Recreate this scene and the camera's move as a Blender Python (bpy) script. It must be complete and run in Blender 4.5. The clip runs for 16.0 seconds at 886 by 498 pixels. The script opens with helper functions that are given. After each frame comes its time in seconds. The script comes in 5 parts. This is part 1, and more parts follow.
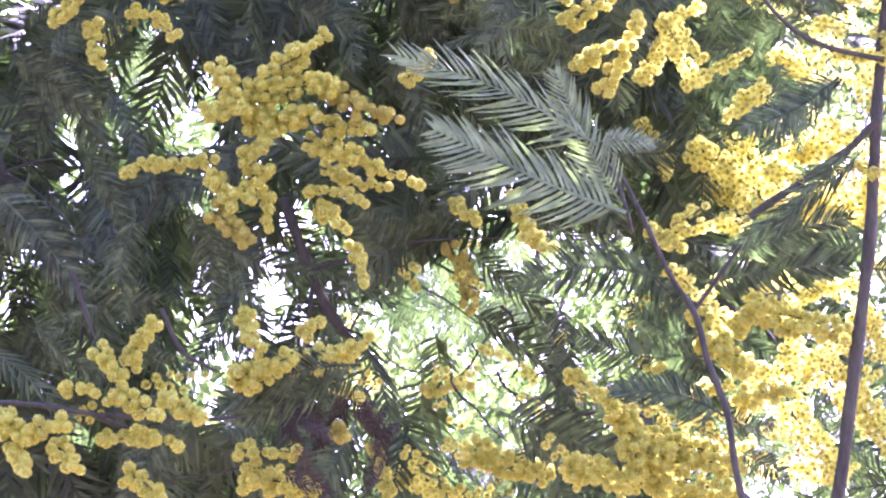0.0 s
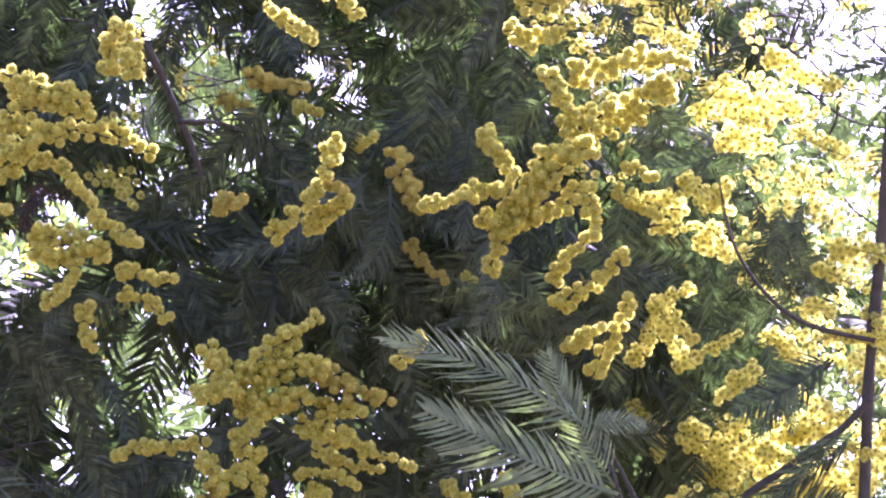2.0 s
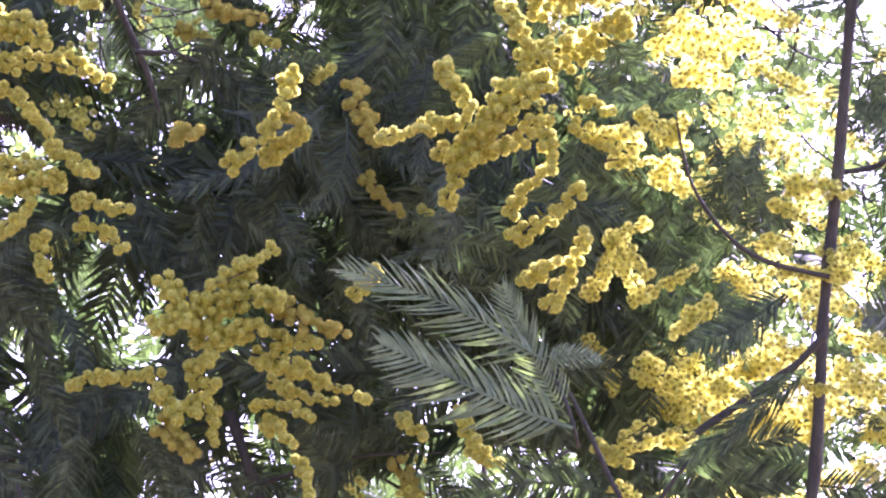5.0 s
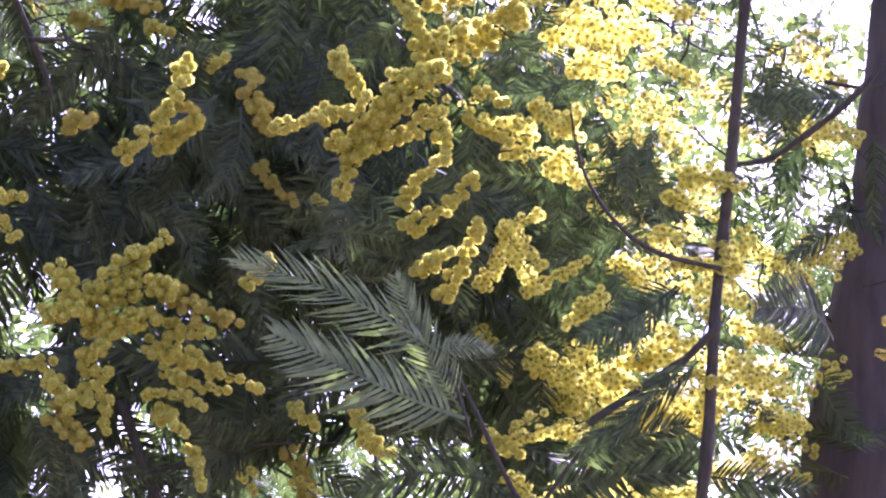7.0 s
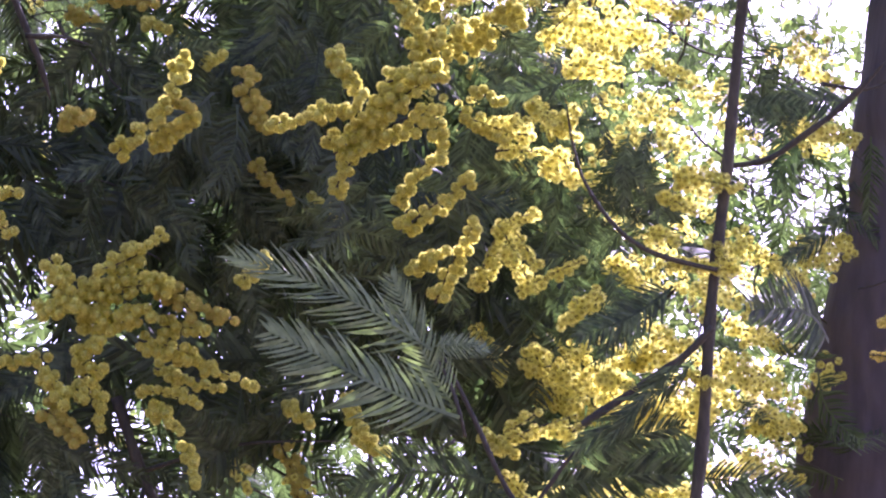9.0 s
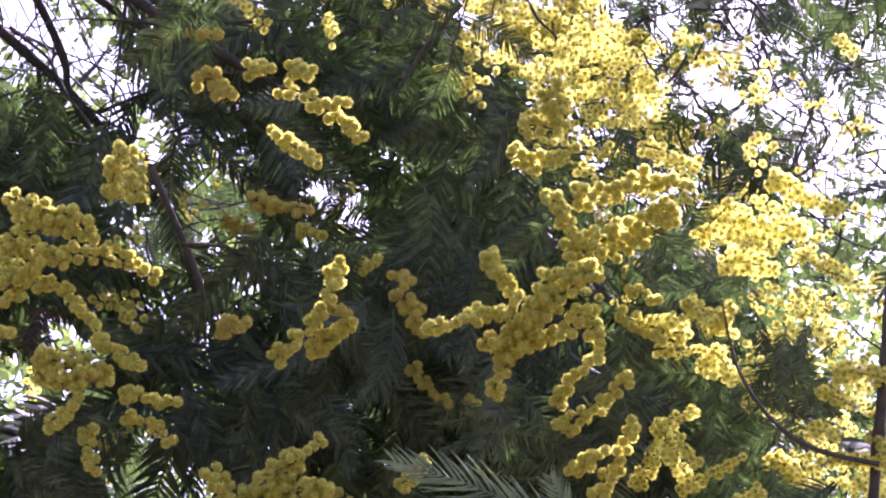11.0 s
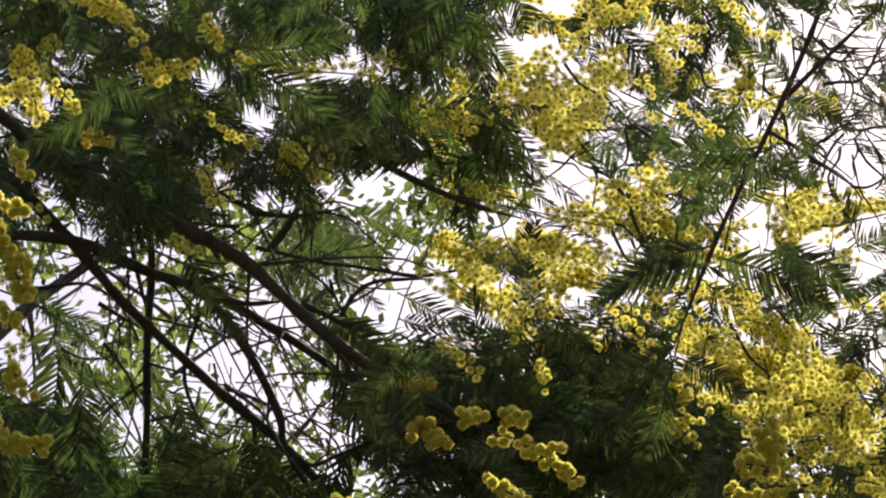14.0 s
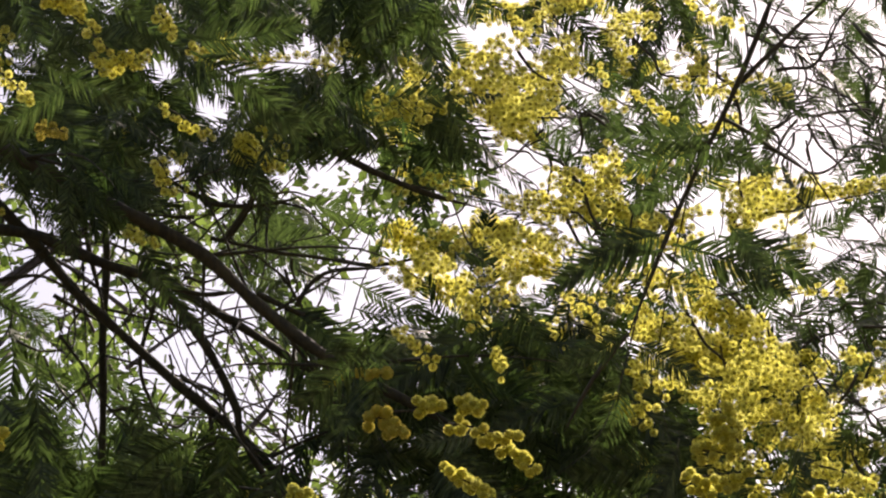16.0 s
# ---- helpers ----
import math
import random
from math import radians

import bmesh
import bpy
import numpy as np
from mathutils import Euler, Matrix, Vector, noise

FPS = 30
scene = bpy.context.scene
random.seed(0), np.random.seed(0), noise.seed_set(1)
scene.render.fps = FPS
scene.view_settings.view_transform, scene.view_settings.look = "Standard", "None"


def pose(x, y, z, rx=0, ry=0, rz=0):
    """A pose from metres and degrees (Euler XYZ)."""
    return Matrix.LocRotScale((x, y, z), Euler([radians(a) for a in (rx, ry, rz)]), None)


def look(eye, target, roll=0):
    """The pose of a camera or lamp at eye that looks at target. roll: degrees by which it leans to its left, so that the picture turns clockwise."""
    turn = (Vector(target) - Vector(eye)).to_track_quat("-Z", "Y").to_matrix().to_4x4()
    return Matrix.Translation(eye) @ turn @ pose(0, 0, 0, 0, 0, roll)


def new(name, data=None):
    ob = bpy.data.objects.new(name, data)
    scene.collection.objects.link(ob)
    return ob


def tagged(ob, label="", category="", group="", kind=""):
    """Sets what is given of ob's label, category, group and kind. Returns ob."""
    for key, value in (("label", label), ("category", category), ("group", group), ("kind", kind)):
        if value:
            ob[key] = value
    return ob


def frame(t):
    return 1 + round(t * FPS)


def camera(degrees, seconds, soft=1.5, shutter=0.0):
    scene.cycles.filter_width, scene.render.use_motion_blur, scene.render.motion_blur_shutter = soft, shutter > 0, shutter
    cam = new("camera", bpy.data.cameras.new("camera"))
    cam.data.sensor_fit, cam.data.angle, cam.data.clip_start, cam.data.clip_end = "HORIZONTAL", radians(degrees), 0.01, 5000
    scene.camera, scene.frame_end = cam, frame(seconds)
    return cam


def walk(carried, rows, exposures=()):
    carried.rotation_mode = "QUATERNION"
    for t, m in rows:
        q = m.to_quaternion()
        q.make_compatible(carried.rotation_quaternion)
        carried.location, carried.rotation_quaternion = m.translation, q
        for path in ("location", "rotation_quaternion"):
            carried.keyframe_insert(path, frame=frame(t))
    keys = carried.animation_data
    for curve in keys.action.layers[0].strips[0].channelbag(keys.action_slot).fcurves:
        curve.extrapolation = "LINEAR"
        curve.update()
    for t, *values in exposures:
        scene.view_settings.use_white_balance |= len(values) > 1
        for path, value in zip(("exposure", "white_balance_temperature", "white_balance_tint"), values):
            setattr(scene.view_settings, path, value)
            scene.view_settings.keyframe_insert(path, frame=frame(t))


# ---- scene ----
# A hand-held camera, zoomed in, turns from one standpoint under a flowering mimosa.
cam = camera(14.0, 16.0, soft=2.15)
EYE = (0.0, 0.0, 1.6)
ROWS = [  # seconds, turn to the right, tilt up, lean
    (0.0, 0.000, 12.000, 0.000),
    (0.5, -0.198, 13.720, -0.081),
    (1.0, -0.144, 15.062, -0.198),
    (1.5, 0.043, 15.979, -0.297),
    (2.0, 0.144, 16.475, -0.169),
    (2.5, 0.181, 16.476, -0.093),
    (3.0, 0.039, 16.362, 0.109),
    (3.5, -0.123, 16.160, 0.276),
    (4.0, -0.001, 15.982, 0.316),
    (4.5, 0.381, 15.693, 0.297),
    (4.7, 0.578, 15.547, 0.219),
    (6.8, 2.448, 15.174, -0.084),
    (7.0, 2.623, 15.254, -0.008),
    (7.5, 2.939, 15.358, 0.215),
    (8.0, 3.160, 15.161, 0.307),
    (8.2, 3.187, 15.128, 0.368),
    (10.3, 1.000, 16.823, 0.003),
    (10.5, 0.730, 17.307, -0.058),
    (11.0, 0.091, 18.432, -0.158),
    (11.5, -0.637, 19.688, -0.236),
    (12.0, -1.375, 20.832, -0.282),
    (12.5, -1.843, 21.509, -0.508),
    (13.0, -2.414, 22.207, -0.629),
    (13.5, -3.013, 23.067, -0.715),
    (14.0, -3.496, 23.945, -0.814),
    (14.5, -3.771, 24.680, -1.060),
    (15.0, -3.862, 24.978, -1.230),
    (15.5, -3.661, 24.669, -1.377),
    (16.0, -2.721, 23.754, -1.605),
]
EXPOSURES = [  # seconds, stops, white balance
    (0.0, 3.62, 5150, 68), (0.6, 3.25, 5200, 67), (2.2, 2.78, 5280, 64), (3.2, 2.88, 5280, 64), (4.5, 2.90, 5280, 64), (8.2, 2.32, 5280, 64), (10.5, 2.28, 5280, 62),
    (11.5, 1.60, 5900, 46), (12.5, 0.80, 6500, 29), (14.5, 0.64, 6900, 22), (16.0, 0.64, 6900, 22)]
walk(cam, [(t, pose(*EYE, 90 + tilt, 0, -turn) @ pose(0, 0, 0, 0, 0, lean)) for t, turn, tilt, lean in ROWS], EXPOSURES)

# ---- light: a bright hazy sky, the sun behind the tree, high on its right ----
SUN_AZ, SUN_EL = radians(30), radians(42)
world = bpy.data.worlds.new("sky")
scene.world = world
world.use_nodes = True
wn = world.node_tree.nodes
sky = wn.new("ShaderNodeTexSky")
sky.sky_type, sky.sun_disc = "NISHITA", False
sky.sun_elevation, sky.sun_rotation = SUN_EL, SUN_AZ
sky.air_density, sky.dust_density, sky.ozone_density = 1.0, 4.0, 1.0
wn["Background"].inputs["Strength"].default_value = 0.10
world.node_tree.links.new(sky.outputs["Color"], wn["Background"].inputs["Color"])
sun_dir = Vector((math.sin(SUN_AZ) * math.cos(SUN_EL), math.cos(SUN_AZ) * math.cos(SUN_EL), math.sin(SUN_EL)))
sun = new("sun", bpy.data.lights.new("sun", "SUN"))
sun.data.energy, sun.data.angle, sun.data.color = 4.2, radians(0.5), (1.0, 0.94, 0.84)
sun.matrix_world = look(sun_dir * 30, (0, 0, 0))


# ---- materials ----
def material(name):
    m = bpy.data.materials.new(name)
    m.use_nodes = True
    m.node_tree.nodes.clear()
    return m, m.node_tree.nodes, m.node_tree.links


def varied(n, k, low, high, scale, detail=3.0, source="Object"):
    """A colour that wanders between two colours with a noise of that scale."""
    tc, tex, ramp = n.new("ShaderNodeTexCoord"), n.new("ShaderNodeTexNoise"), n.new("ShaderNodeValToRGB")
    tex.inputs["Scale"].default_value, tex.inputs["Detail"].default_value = scale, detail
    ramp.color_ramp.elements[0].color, ramp.color_ramp.elements[1].color = (*low, 1), (*high, 1)
    ramp.color_ramp.elements[0].position, ramp.color_ramp.elements[1].position = 0.32, 0.68
    k.new(tc.outputs[source], tex.inputs["Vector"])
    k.new(tex.outputs["Fac"], ramp.inputs["Fac"])
    return ramp.outputs["Color"], tex.outputs["Fac"]


def soft_leaf(name, low, high, glow_low, glow_high, share, rough=0.55, scale=30.0, per_piece=0.35):
    """Thin plant tissue: a matt face and light that passes through."""
    m, n, k = material(name)
    out, mix = n.new("ShaderNodeOutputMaterial"), n.new("ShaderNodeMixShader")
    face, thru = n.new("ShaderNodeBsdfPrincipled"), n.new("ShaderNodeBsdfTranslucent")
    geo, hsv, hsv2 = n.new("ShaderNodeNewGeometry"), n.new("ShaderNodeHueSaturation"), n.new("ShaderNodeHueSaturation")
    c1, _ = varied(n, k, low, high, scale, source="Object")
    c2, _ = varied(n, k, glow_low, glow_high, scale, source="Object")
    rng = n.new("ShaderNodeMapRange")
    rng.inputs["To Min"].default_value, rng.inputs["To Max"].default_value = 1 - per_piece, 1 + per_piece
    k.new(geo.outputs["Random Per Island"], rng.inputs["Value"])
    for h, c in ((hsv, c1), (hsv2, c2)):
        k.new(c, h.inputs["Color"])
        k.new(rng.outputs["Result"], h.inputs["Value"])
    face.inputs["Roughness"].default_value = rough
    face.inputs["Specular IOR Level"].default_value = 0.15
    k.new(hsv.outputs["Color"], face.inputs["Base Color"])
    k.new(hsv2.outputs["Color"], thru.inputs["Color"])
    mix.inputs["Fac"].default_value = share
    k.new(face.outputs["BSDF"], mix.inputs[1])
    k.new(thru.outputs["BSDF"], mix.inputs[2])
    k.new(mix.outputs["Shader"], out.inputs["Surface"])
    return m


def solid(name, low, high, scale, rough, bump=0.0, stretch=(1, 1, 1), fine=6.0):
    m, n, k = material(name)
    out, face = n.new("ShaderNodeOutputMaterial"), n.new("ShaderNodeBsdfPrincipled")
    tc, mp = n.new("ShaderNodeTexCoord"), n.new("ShaderNodeMapping")
    mp.inputs["Scale"].default_value = stretch
    big, small, ramp, mixer = n.new("ShaderNodeTexNoise"), n.new("ShaderNodeTexNoise"), n.new("ShaderNodeValToRGB"), n.new("ShaderNodeMath")
    big.inputs["Scale"].default_value, big.inputs["Detail"].default_value = scale, 6
    small.inputs["Scale"].default_value, small.inputs["Detail"].default_value = scale * fine, 4
    mixer.operation = "MULTIPLY_ADD"
    mixer.inputs[1].default_value = 0.5
    half = n.new("ShaderNodeMath")
    half.operation, half.inputs[1].default_value = "MULTIPLY", 0.5
    ramp.color_ramp.elements[0].color, ramp.color_ramp.elements[1].color = (*low, 1), (*high, 1)
    ramp.color_ramp.elements[0].position, ramp.color_ramp.elements[1].position = 0.35, 0.66
    k.new(tc.outputs["Object"], mp.inputs["Vector"])
    k.new(mp.outputs["Vector"], big.inputs["Vector"])
    k.new(mp.outputs["Vector"], small.inputs["Vector"])
    k.new(small.outputs["Fac"], half.inputs[0])
    k.new(big.outputs["Fac"], mixer.inputs[0])
    k.new(half.outputs["Value"], mixer.inputs[2])
    k.new(mixer.outputs["Value"], ramp.inputs["Fac"])
    k.new(ramp.outputs["Color"], face.inputs["Base Color"])
    face.inputs["Roughness"].default_value = rough
    if bump:
        b = n.new("ShaderNodeBump")
        b.inputs["Strength"].default_value, b.inputs["Distance"].default_value = bump, 0.004
        k.new(mixer.outputs["Value"], b.inputs["Height"])
        k.new(b.outputs["Normal"], face.inputs["Normal"])
    k.new(face.outputs["BSDF"], out.inputs["Surface"])
    return m


BLOOM = soft_leaf("mimosa_blossom", (0.41, 0.375, 0.065), (0.51, 0.47, 0.10), (0.93, 0.88, 0.15), (0.98, 0.95, 0.26), 0.76, 0.8, 60.0, 0.10)
FROND = soft_leaf("mimosa_leaf", (0.031, 0.040, 0.021), (0.096, 0.110, 0.054), (0.09, 0.175, 0.035), (0.21, 0.33, 0.075), 0.23, 0.5, 14.0, 0.45)
# Darker copy of the flower heart: paints the shaded core of backlit pompoms.
SHADED_HEART = soft_leaf("shaded_heart", (0.27, 0.24, 0.04), (0.38, 0.34, 0.06), (0.50, 0.45, 0.06), (0.64, 0.58, 0.09), 0.45, 0.8, 60.0, 0.25)
FADED = soft_leaf("faded_blossom", (0.38, 0.32, 0.065), (0.48, 0.41, 0.09), (0.66, 0.55, 0.09), (0.78, 0.66, 0.14), 0.55, 0.8, 60.0, 0.15)
HEART = soft_leaf("flower_heart", (0.36, 0.325, 0.048), (0.45, 0.41, 0.075), (0.74, 0.69, 0.08), (0.84, 0.79, 0.13), 0.25, 0.8, 60.0, 0.10)
# Paler copy of the leaf colour, standing in for light on the front fronds.
LIT_FROND = soft_leaf("lit_leaf", (0.12, 0.145, 0.070), (0.26, 0.295, 0.135), (0.18, 0.28, 0.05), (0.30, 0.43, 0.10), 0.30, 0.4, 9.0, 0.2)
FAR_LEAF = soft_leaf("far_leaf", (0.04, 0.08, 0.02), (0.10, 0.15, 0.05), (0.12, 0.21, 0.03), (0.27, 0.37, 0.08), 0.42, 0.5, 0.5, 0.5)
WITHERED = soft_leaf("withered_leaf", (0.022, 0.019, 0.012), (0.066, 0.052, 0.032), (0.10, 0.05, 0.03), (0.18, 0.10, 0.06), 0.12, 0.6, 20.0, 0.4)
TWIG = solid("twig_bark", (0.020, 0.017, 0.008), (0.076, 0.064, 0.032), 60.0, 0.75, 0.5, (1, 1, 0.25))
BARK = solid("trunk_bark", (0.052, 0.042, 0.040), (0.125, 0.100, 0.095), 14.0, 0.85, 0.9, (1, 1, 0.3))
EARTH = solid("leaf_litter", (0.05, 0.04, 0.025), (0.14, 0.11, 0.06), 3.0, 0.95, 0.6)

# ---- ground ----
rng = np.random.default_rng(7)


def mesh_from(name, verts, faces, mat, smooth=False):
    me = bpy.data.meshes.new(name)
    me.from_pydata([tuple(v) for v in verts], [], [tuple(f) for f in faces])
    me.materials.append(mat)
    if smooth:
        me.polygons.foreach_set("use_smooth", [True] * len(me.polygons))
    me.update()
    return me


def tri_mesh(name, verts, tris, mat):
    """A mesh of triangles from arrays."""
    me = bpy.data.meshes.new(name)
    verts, tris = np.asarray(verts, np.float32), np.asarray(tris, np.int32)
    me.vertices.add(len(verts))
    me.vertices.foreach_set("co", verts.ravel())
    me.loops.add(len(tris) * 3)
    me.loops.foreach_set("vertex_index", tris.ravel())
    me.polygons.add(len(tris))
    me.polygons.foreach_set("loop_start", np.arange(0, len(tris) * 3, 3, dtype=np.int32))
    me.materials.append(mat)
    me.update(calc_edges=True)
    return me


def ground():
    rings, spokes = [0.0, 1, 2, 4, 7, 12, 20, 40, 90, 250, 900, 3000], 40
    v, f = [(0, 0, 0)], []
    for r in rings[1:]:
        for s in range(spokes):
            a = 2 * math.pi * s / spokes
            x, y = r * math.cos(a), r * math.sin(a)
            v.append((x, y, 0.12 * noise.noise((x * 0.3, y * 0.3, 0)) * min(1, r / 4)))
    for s in range(spokes):
        f.append((0, 1 + s, 1 + (s + 1) % spokes))
    for i in range(len(rings) - 2):
        for s in range(spokes):
            a, b = 1 + i * spokes + s, 1 + i * spokes + (s + 1) % spokes
            f.append((a, a + spokes, b + spokes, b))
    return tagged(new("ground", mesh_from("ground", v, f, EARTH, True)), "brown leaf-strewn ground under the trees", "ground", kind="structure")


ground()

# ---- the mimosa ----
TREE_AT = Vector((0.40, 2.52, 0.0))
tree = tagged(new("mimosa_tree"), "flowering mimosa tree with golden pompom blossom and feathery grey-green leaves", "tree")
tree.location = TREE_AT


def under(name, me, parent, label=""):
    ob = new(name, me)
    ob.parent = parent
    ob.matrix_parent_inverse = Matrix.Translation(-TREE_AT)
    if label:
        tagged(ob, label)
    return ob


def smooth_line(pts, steps=6):
    pts = [Vector(p) for p in pts]
    line = []
    for i in range(len(pts) - 1):
        a, b, c, d = pts[max(i - 1, 0)], pts[i], pts[i + 1], pts[min(i + 2, len(pts) - 1)]
        for s in range(steps):
            u = s / steps
            line.append(0.5 * ((2 * b) + (c - a) * u + (2 * a - 5 * b + 4 * c - d) * u * u + (3 * b - a - 3 * c + d) * u ** 3))
    line.append(pts[-1])
    return line


def tube(line, radii, sides, rough=0.0, knots=0.0):
    """Vertices and faces of a tapering, uneven round stem."""
    v, f, n = [], [], len(line)
    ref = Vector((0.3, 1, 0.2)).normalized()
    for i, p in enumerate(line):
        d = (line[min(i + 1, n - 1)] - line[max(i - 1, 0)]).normalized()
        s = d.cross(ref).normalized()
        w = d.cross(s)
        k = 1 + knots * noise.noise(p * 45)
        for j in range(sides):
            a = 2 * math.pi * j / sides
            r = radii[i] * k * (1 + rough * noise.noise((p + s * math.cos(a) * 0.1 + w * math.sin(a) * 0.1) * 14))
            v.append(p + (s * math.cos(a) + w * math.sin(a)) * r)
    for i in range(n - 1):
        for j in range(sides):
            a, b = i * sides + j, i * sides + (j + 1) % sides
            f.append((a, b, b + sides, a + sides))
    f.append(tuple(range(sides - 1, -1, -1)))
    f.append(tuple((n - 1) * sides + j for j in range(sides)))
    return v, f


def limb(name, pts, r0, r1):
    line = smooth_line(pts)
    for i, p in enumerate(line):
        line[i] = p + Vector((noise.noise(p * 9), noise.noise(p * 9 + Vector((5, 5, 5))), noise.noise(p * 9 + Vector((9, 2, 4))))) * r0 * 0.8
    m = len(line)
    v, f = tube(line, [(r0 + (r1 - r0) * i / (m - 1)) * min(1, 0.2 + (m - 1 - i) / 5) for i in range(m)], 9, 0.15, 0.25)
    ob = under(name, mesh_from(name, v, f, TWIG, True), tree)
    if name == "branch":
        for _ in range(max(3, m // (3 if line[0].x < -0.3 else 5))):
            i = int(rng.integers(2, m - 2))
            go = (line[i + 1] - line[i - 1]).normalized()
            way = (go * rng.uniform(0.3, 0.9) + Vector((rng.normal(0, 0.6), rng.normal(0, 0.6), rng.normal(0, 0.6)))).normalized()
            a, size = line[i], rng.uniform(0.05, 0.20)
            b = a + way * size * 0.5 + Vector((rng.normal(0, 0.018), rng.normal(0, 0.01), rng.normal(0, 0.018)))
            c = b + (way + Vector((rng.normal(0, 0.4), 0, rng.normal(0, 0.4)))).normalized() * size * 0.5
            tl = smooth_line([a, b, c], 5)
            tv, tf = tube(tl, [min(r1 * 0.42, 0.0018) * (1 - 0.095 * q) for q in range(len(tl))], 6, 0.1, 0.2)
            under("twig", mesh_from("twig", tv, tf, TWIG, True), tree)
    return ob


def trunk():
    pts = [(0.335, 2.52, -0.05), (0.375, 2.45, 0.8), (0.40, 2.33, 1.7), (0.43, 2.30, 2.05), (0.453, 2.28, 2.2), (0.471, 2.26, 2.35), (0.50, 2.2, 2.7), (0.53, 2.2, 3.4), (0.45, 2.3, 4.3), (0.5, 2.4, 5.2)]
    line = smooth_line(pts, 14)
    radii = [0.095 * (1.45 - 0.45 * min(1, p.z / 0.5)) * (1.0 if p.z < 2.0 else max(0.06, 1.0 - 0.29 * (p.z - 2.0))) for p in line]
    v, f = tube(line, radii, 40, 0.07, 0.03)
    return under("trunk", mesh_from("trunk", v, f, BARK, True), tree, "dark furrowed trunk")


trunk()
limb("branch", [(0.36, 2.50, 0.45), (0.10, 2.75, 0.95), (-0.35, 2.88, 1.45), (-0.66, 2.80, 2.0), (-0.76, 2.65, 2.6), (-0.72, 2.55, 3.2), (-0.6, 2.5, 3.9)], 0.055, 0.016)
limb("branch", [(0.50, 2.2, 2.9), (0.1, 2.5, 3.3), (-0.3, 2.7, 3.6), (-0.6, 2.9, 3.75)], 0.03, 0.010)
limb("branch", [(0.49, 2.25, 2.8), (0.55, 2.7, 3.2), (0.5, 3.1, 3.7)], 0.03, 0.010)
limb("stem", [(0.262, 1.842, 2.335), (0.256, 1.864, 2.277), (0.252, 1.877, 2.242), (0.246, 1.900, 2.174), (0.242, 1.913, 2.132), (0.239, 1.924, 2.093), (0.237, 1.934, 2.051), (0.233, 1.947, 1.995), (0.217, 1.968, 1.885), (0.207, 1.974, 1.842), (0.190, 1.985, 1.751), (0.360, 2.420, 1.000)], 0.0031, 0.0041)
limb("twig", [(0.252, 1.959, 2.186), (0.276, 1.955, 2.189), (0.298, 1.947, 2.203), (0.319, 1.939, 2.219), (0.341, 1.928, 2.241)], 0.0015, 0.0023)
limb("twig", [(0.241, 1.908, 2.111), (0.206, 1.910, 2.121), (0.184, 1.908, 2.136), (0.168, 1.903, 2.157), (0.161, 1.898, 2.175), (0.156, 1.891, 2.199)], 0.0014, 0.0009)
limb("twig", [(0.191, 1.923, 1.776), (0.171, 1.918, 1.835), (0.157, 1.913, 1.880), (0.151, 1.908, 1.915), (0.141, 1.904, 1.943), (0.134, 1.900, 1.969), (0.122, 1.897, 1.988), (0.105, 1.890, 2.024), (0.089, 1.884, 2.055)], 0.0023, 0.0012)
limb("twig", [(0.134, 1.910, 1.971), (0.146, 1.906, 1.987), (0.157, 1.902, 2.002), (0.171, 1.898, 2.015)], 0.0012, 0.0009)
limb("branch", [(-0.760, 2.660, 2.720), (-0.484, 2.141, 2.688), (-0.434, 2.174, 2.643), (-0.383, 2.206, 2.595), (-0.352, 2.226, 2.560), (-0.298, 2.256, 2.508), (-0.247, 2.277, 2.471), (-0.210, 2.294, 2.434), (-0.177, 2.313, 2.387), (-0.160, 2.330, 2.340), (-0.154, 2.333, 2.332), (-0.137, 2.347, 2.288)], 0.0048, 0.0021)
limb("branch", [(-0.740, 2.700, 2.420), (-0.479, 2.140, 2.574), (-0.435, 2.148, 2.578), (-0.380, 2.159, 2.577), (-0.326, 2.176, 2.558), (-0.297, 2.185, 2.548), (-0.272, 2.201, 2.517), (-0.248, 2.222, 2.472), (-0.242, 2.231, 2.450), (-0.210, 2.251, 2.406)], 0.0045, 0.0023)
limb("branch", [(-0.740, 2.600, 2.820), (-0.430, 2.022, 2.608), (-0.379, 2.043, 2.587), (-0.331, 2.062, 2.564), (-0.293, 2.076, 2.546), (-0.251, 2.091, 2.525), (-0.216, 2.107, 2.496), (-0.185, 2.120, 2.472), (-0.149, 2.132, 2.450), (-0.092, 2.148, 2.417)], 0.0054, 0.0032)
limb("twig", [(-0.302, 2.165, 2.541), (-0.271, 2.164, 2.552)], 0.0019, 0.0015)
limb("twig", [(-0.283, 2.150, 2.532), (-0.262, 2.155, 2.525), (-0.236, 2.157, 2.527)], 0.0017, 0.0018)
limb("twig", [(-0.246, 2.143, 2.556), (-0.228, 2.135, 2.579), (-0.218, 2.129, 2.594)], 0.0018, 0.0011)
limb("twig", [(-0.261, 2.168, 2.596), (-0.235, 2.172, 2.594), (-0.213, 2.173, 2.596), (-0.196, 2.173, 2.600)], 0.0017, 0.0009)
limb("twig", [(-0.256, 2.160, 2.567), (-0.212, 2.168, 2.558), (-0.186, 2.172, 2.555), (-0.142, 2.179, 2.547)], 0.0017, 0.0011)
limb("twig", [(-0.200, 2.165, 2.518), (-0.190, 2.160, 2.531), (-0.174, 2.158, 2.539), (-0.137, 2.160, 2.540)], 0.0017, 0.0011)
limb("twig", [(-0.223, 2.141, 2.518), (-0.195, 2.149, 2.506), (-0.173, 2.153, 2.500)], 0.0022, 0.0015)
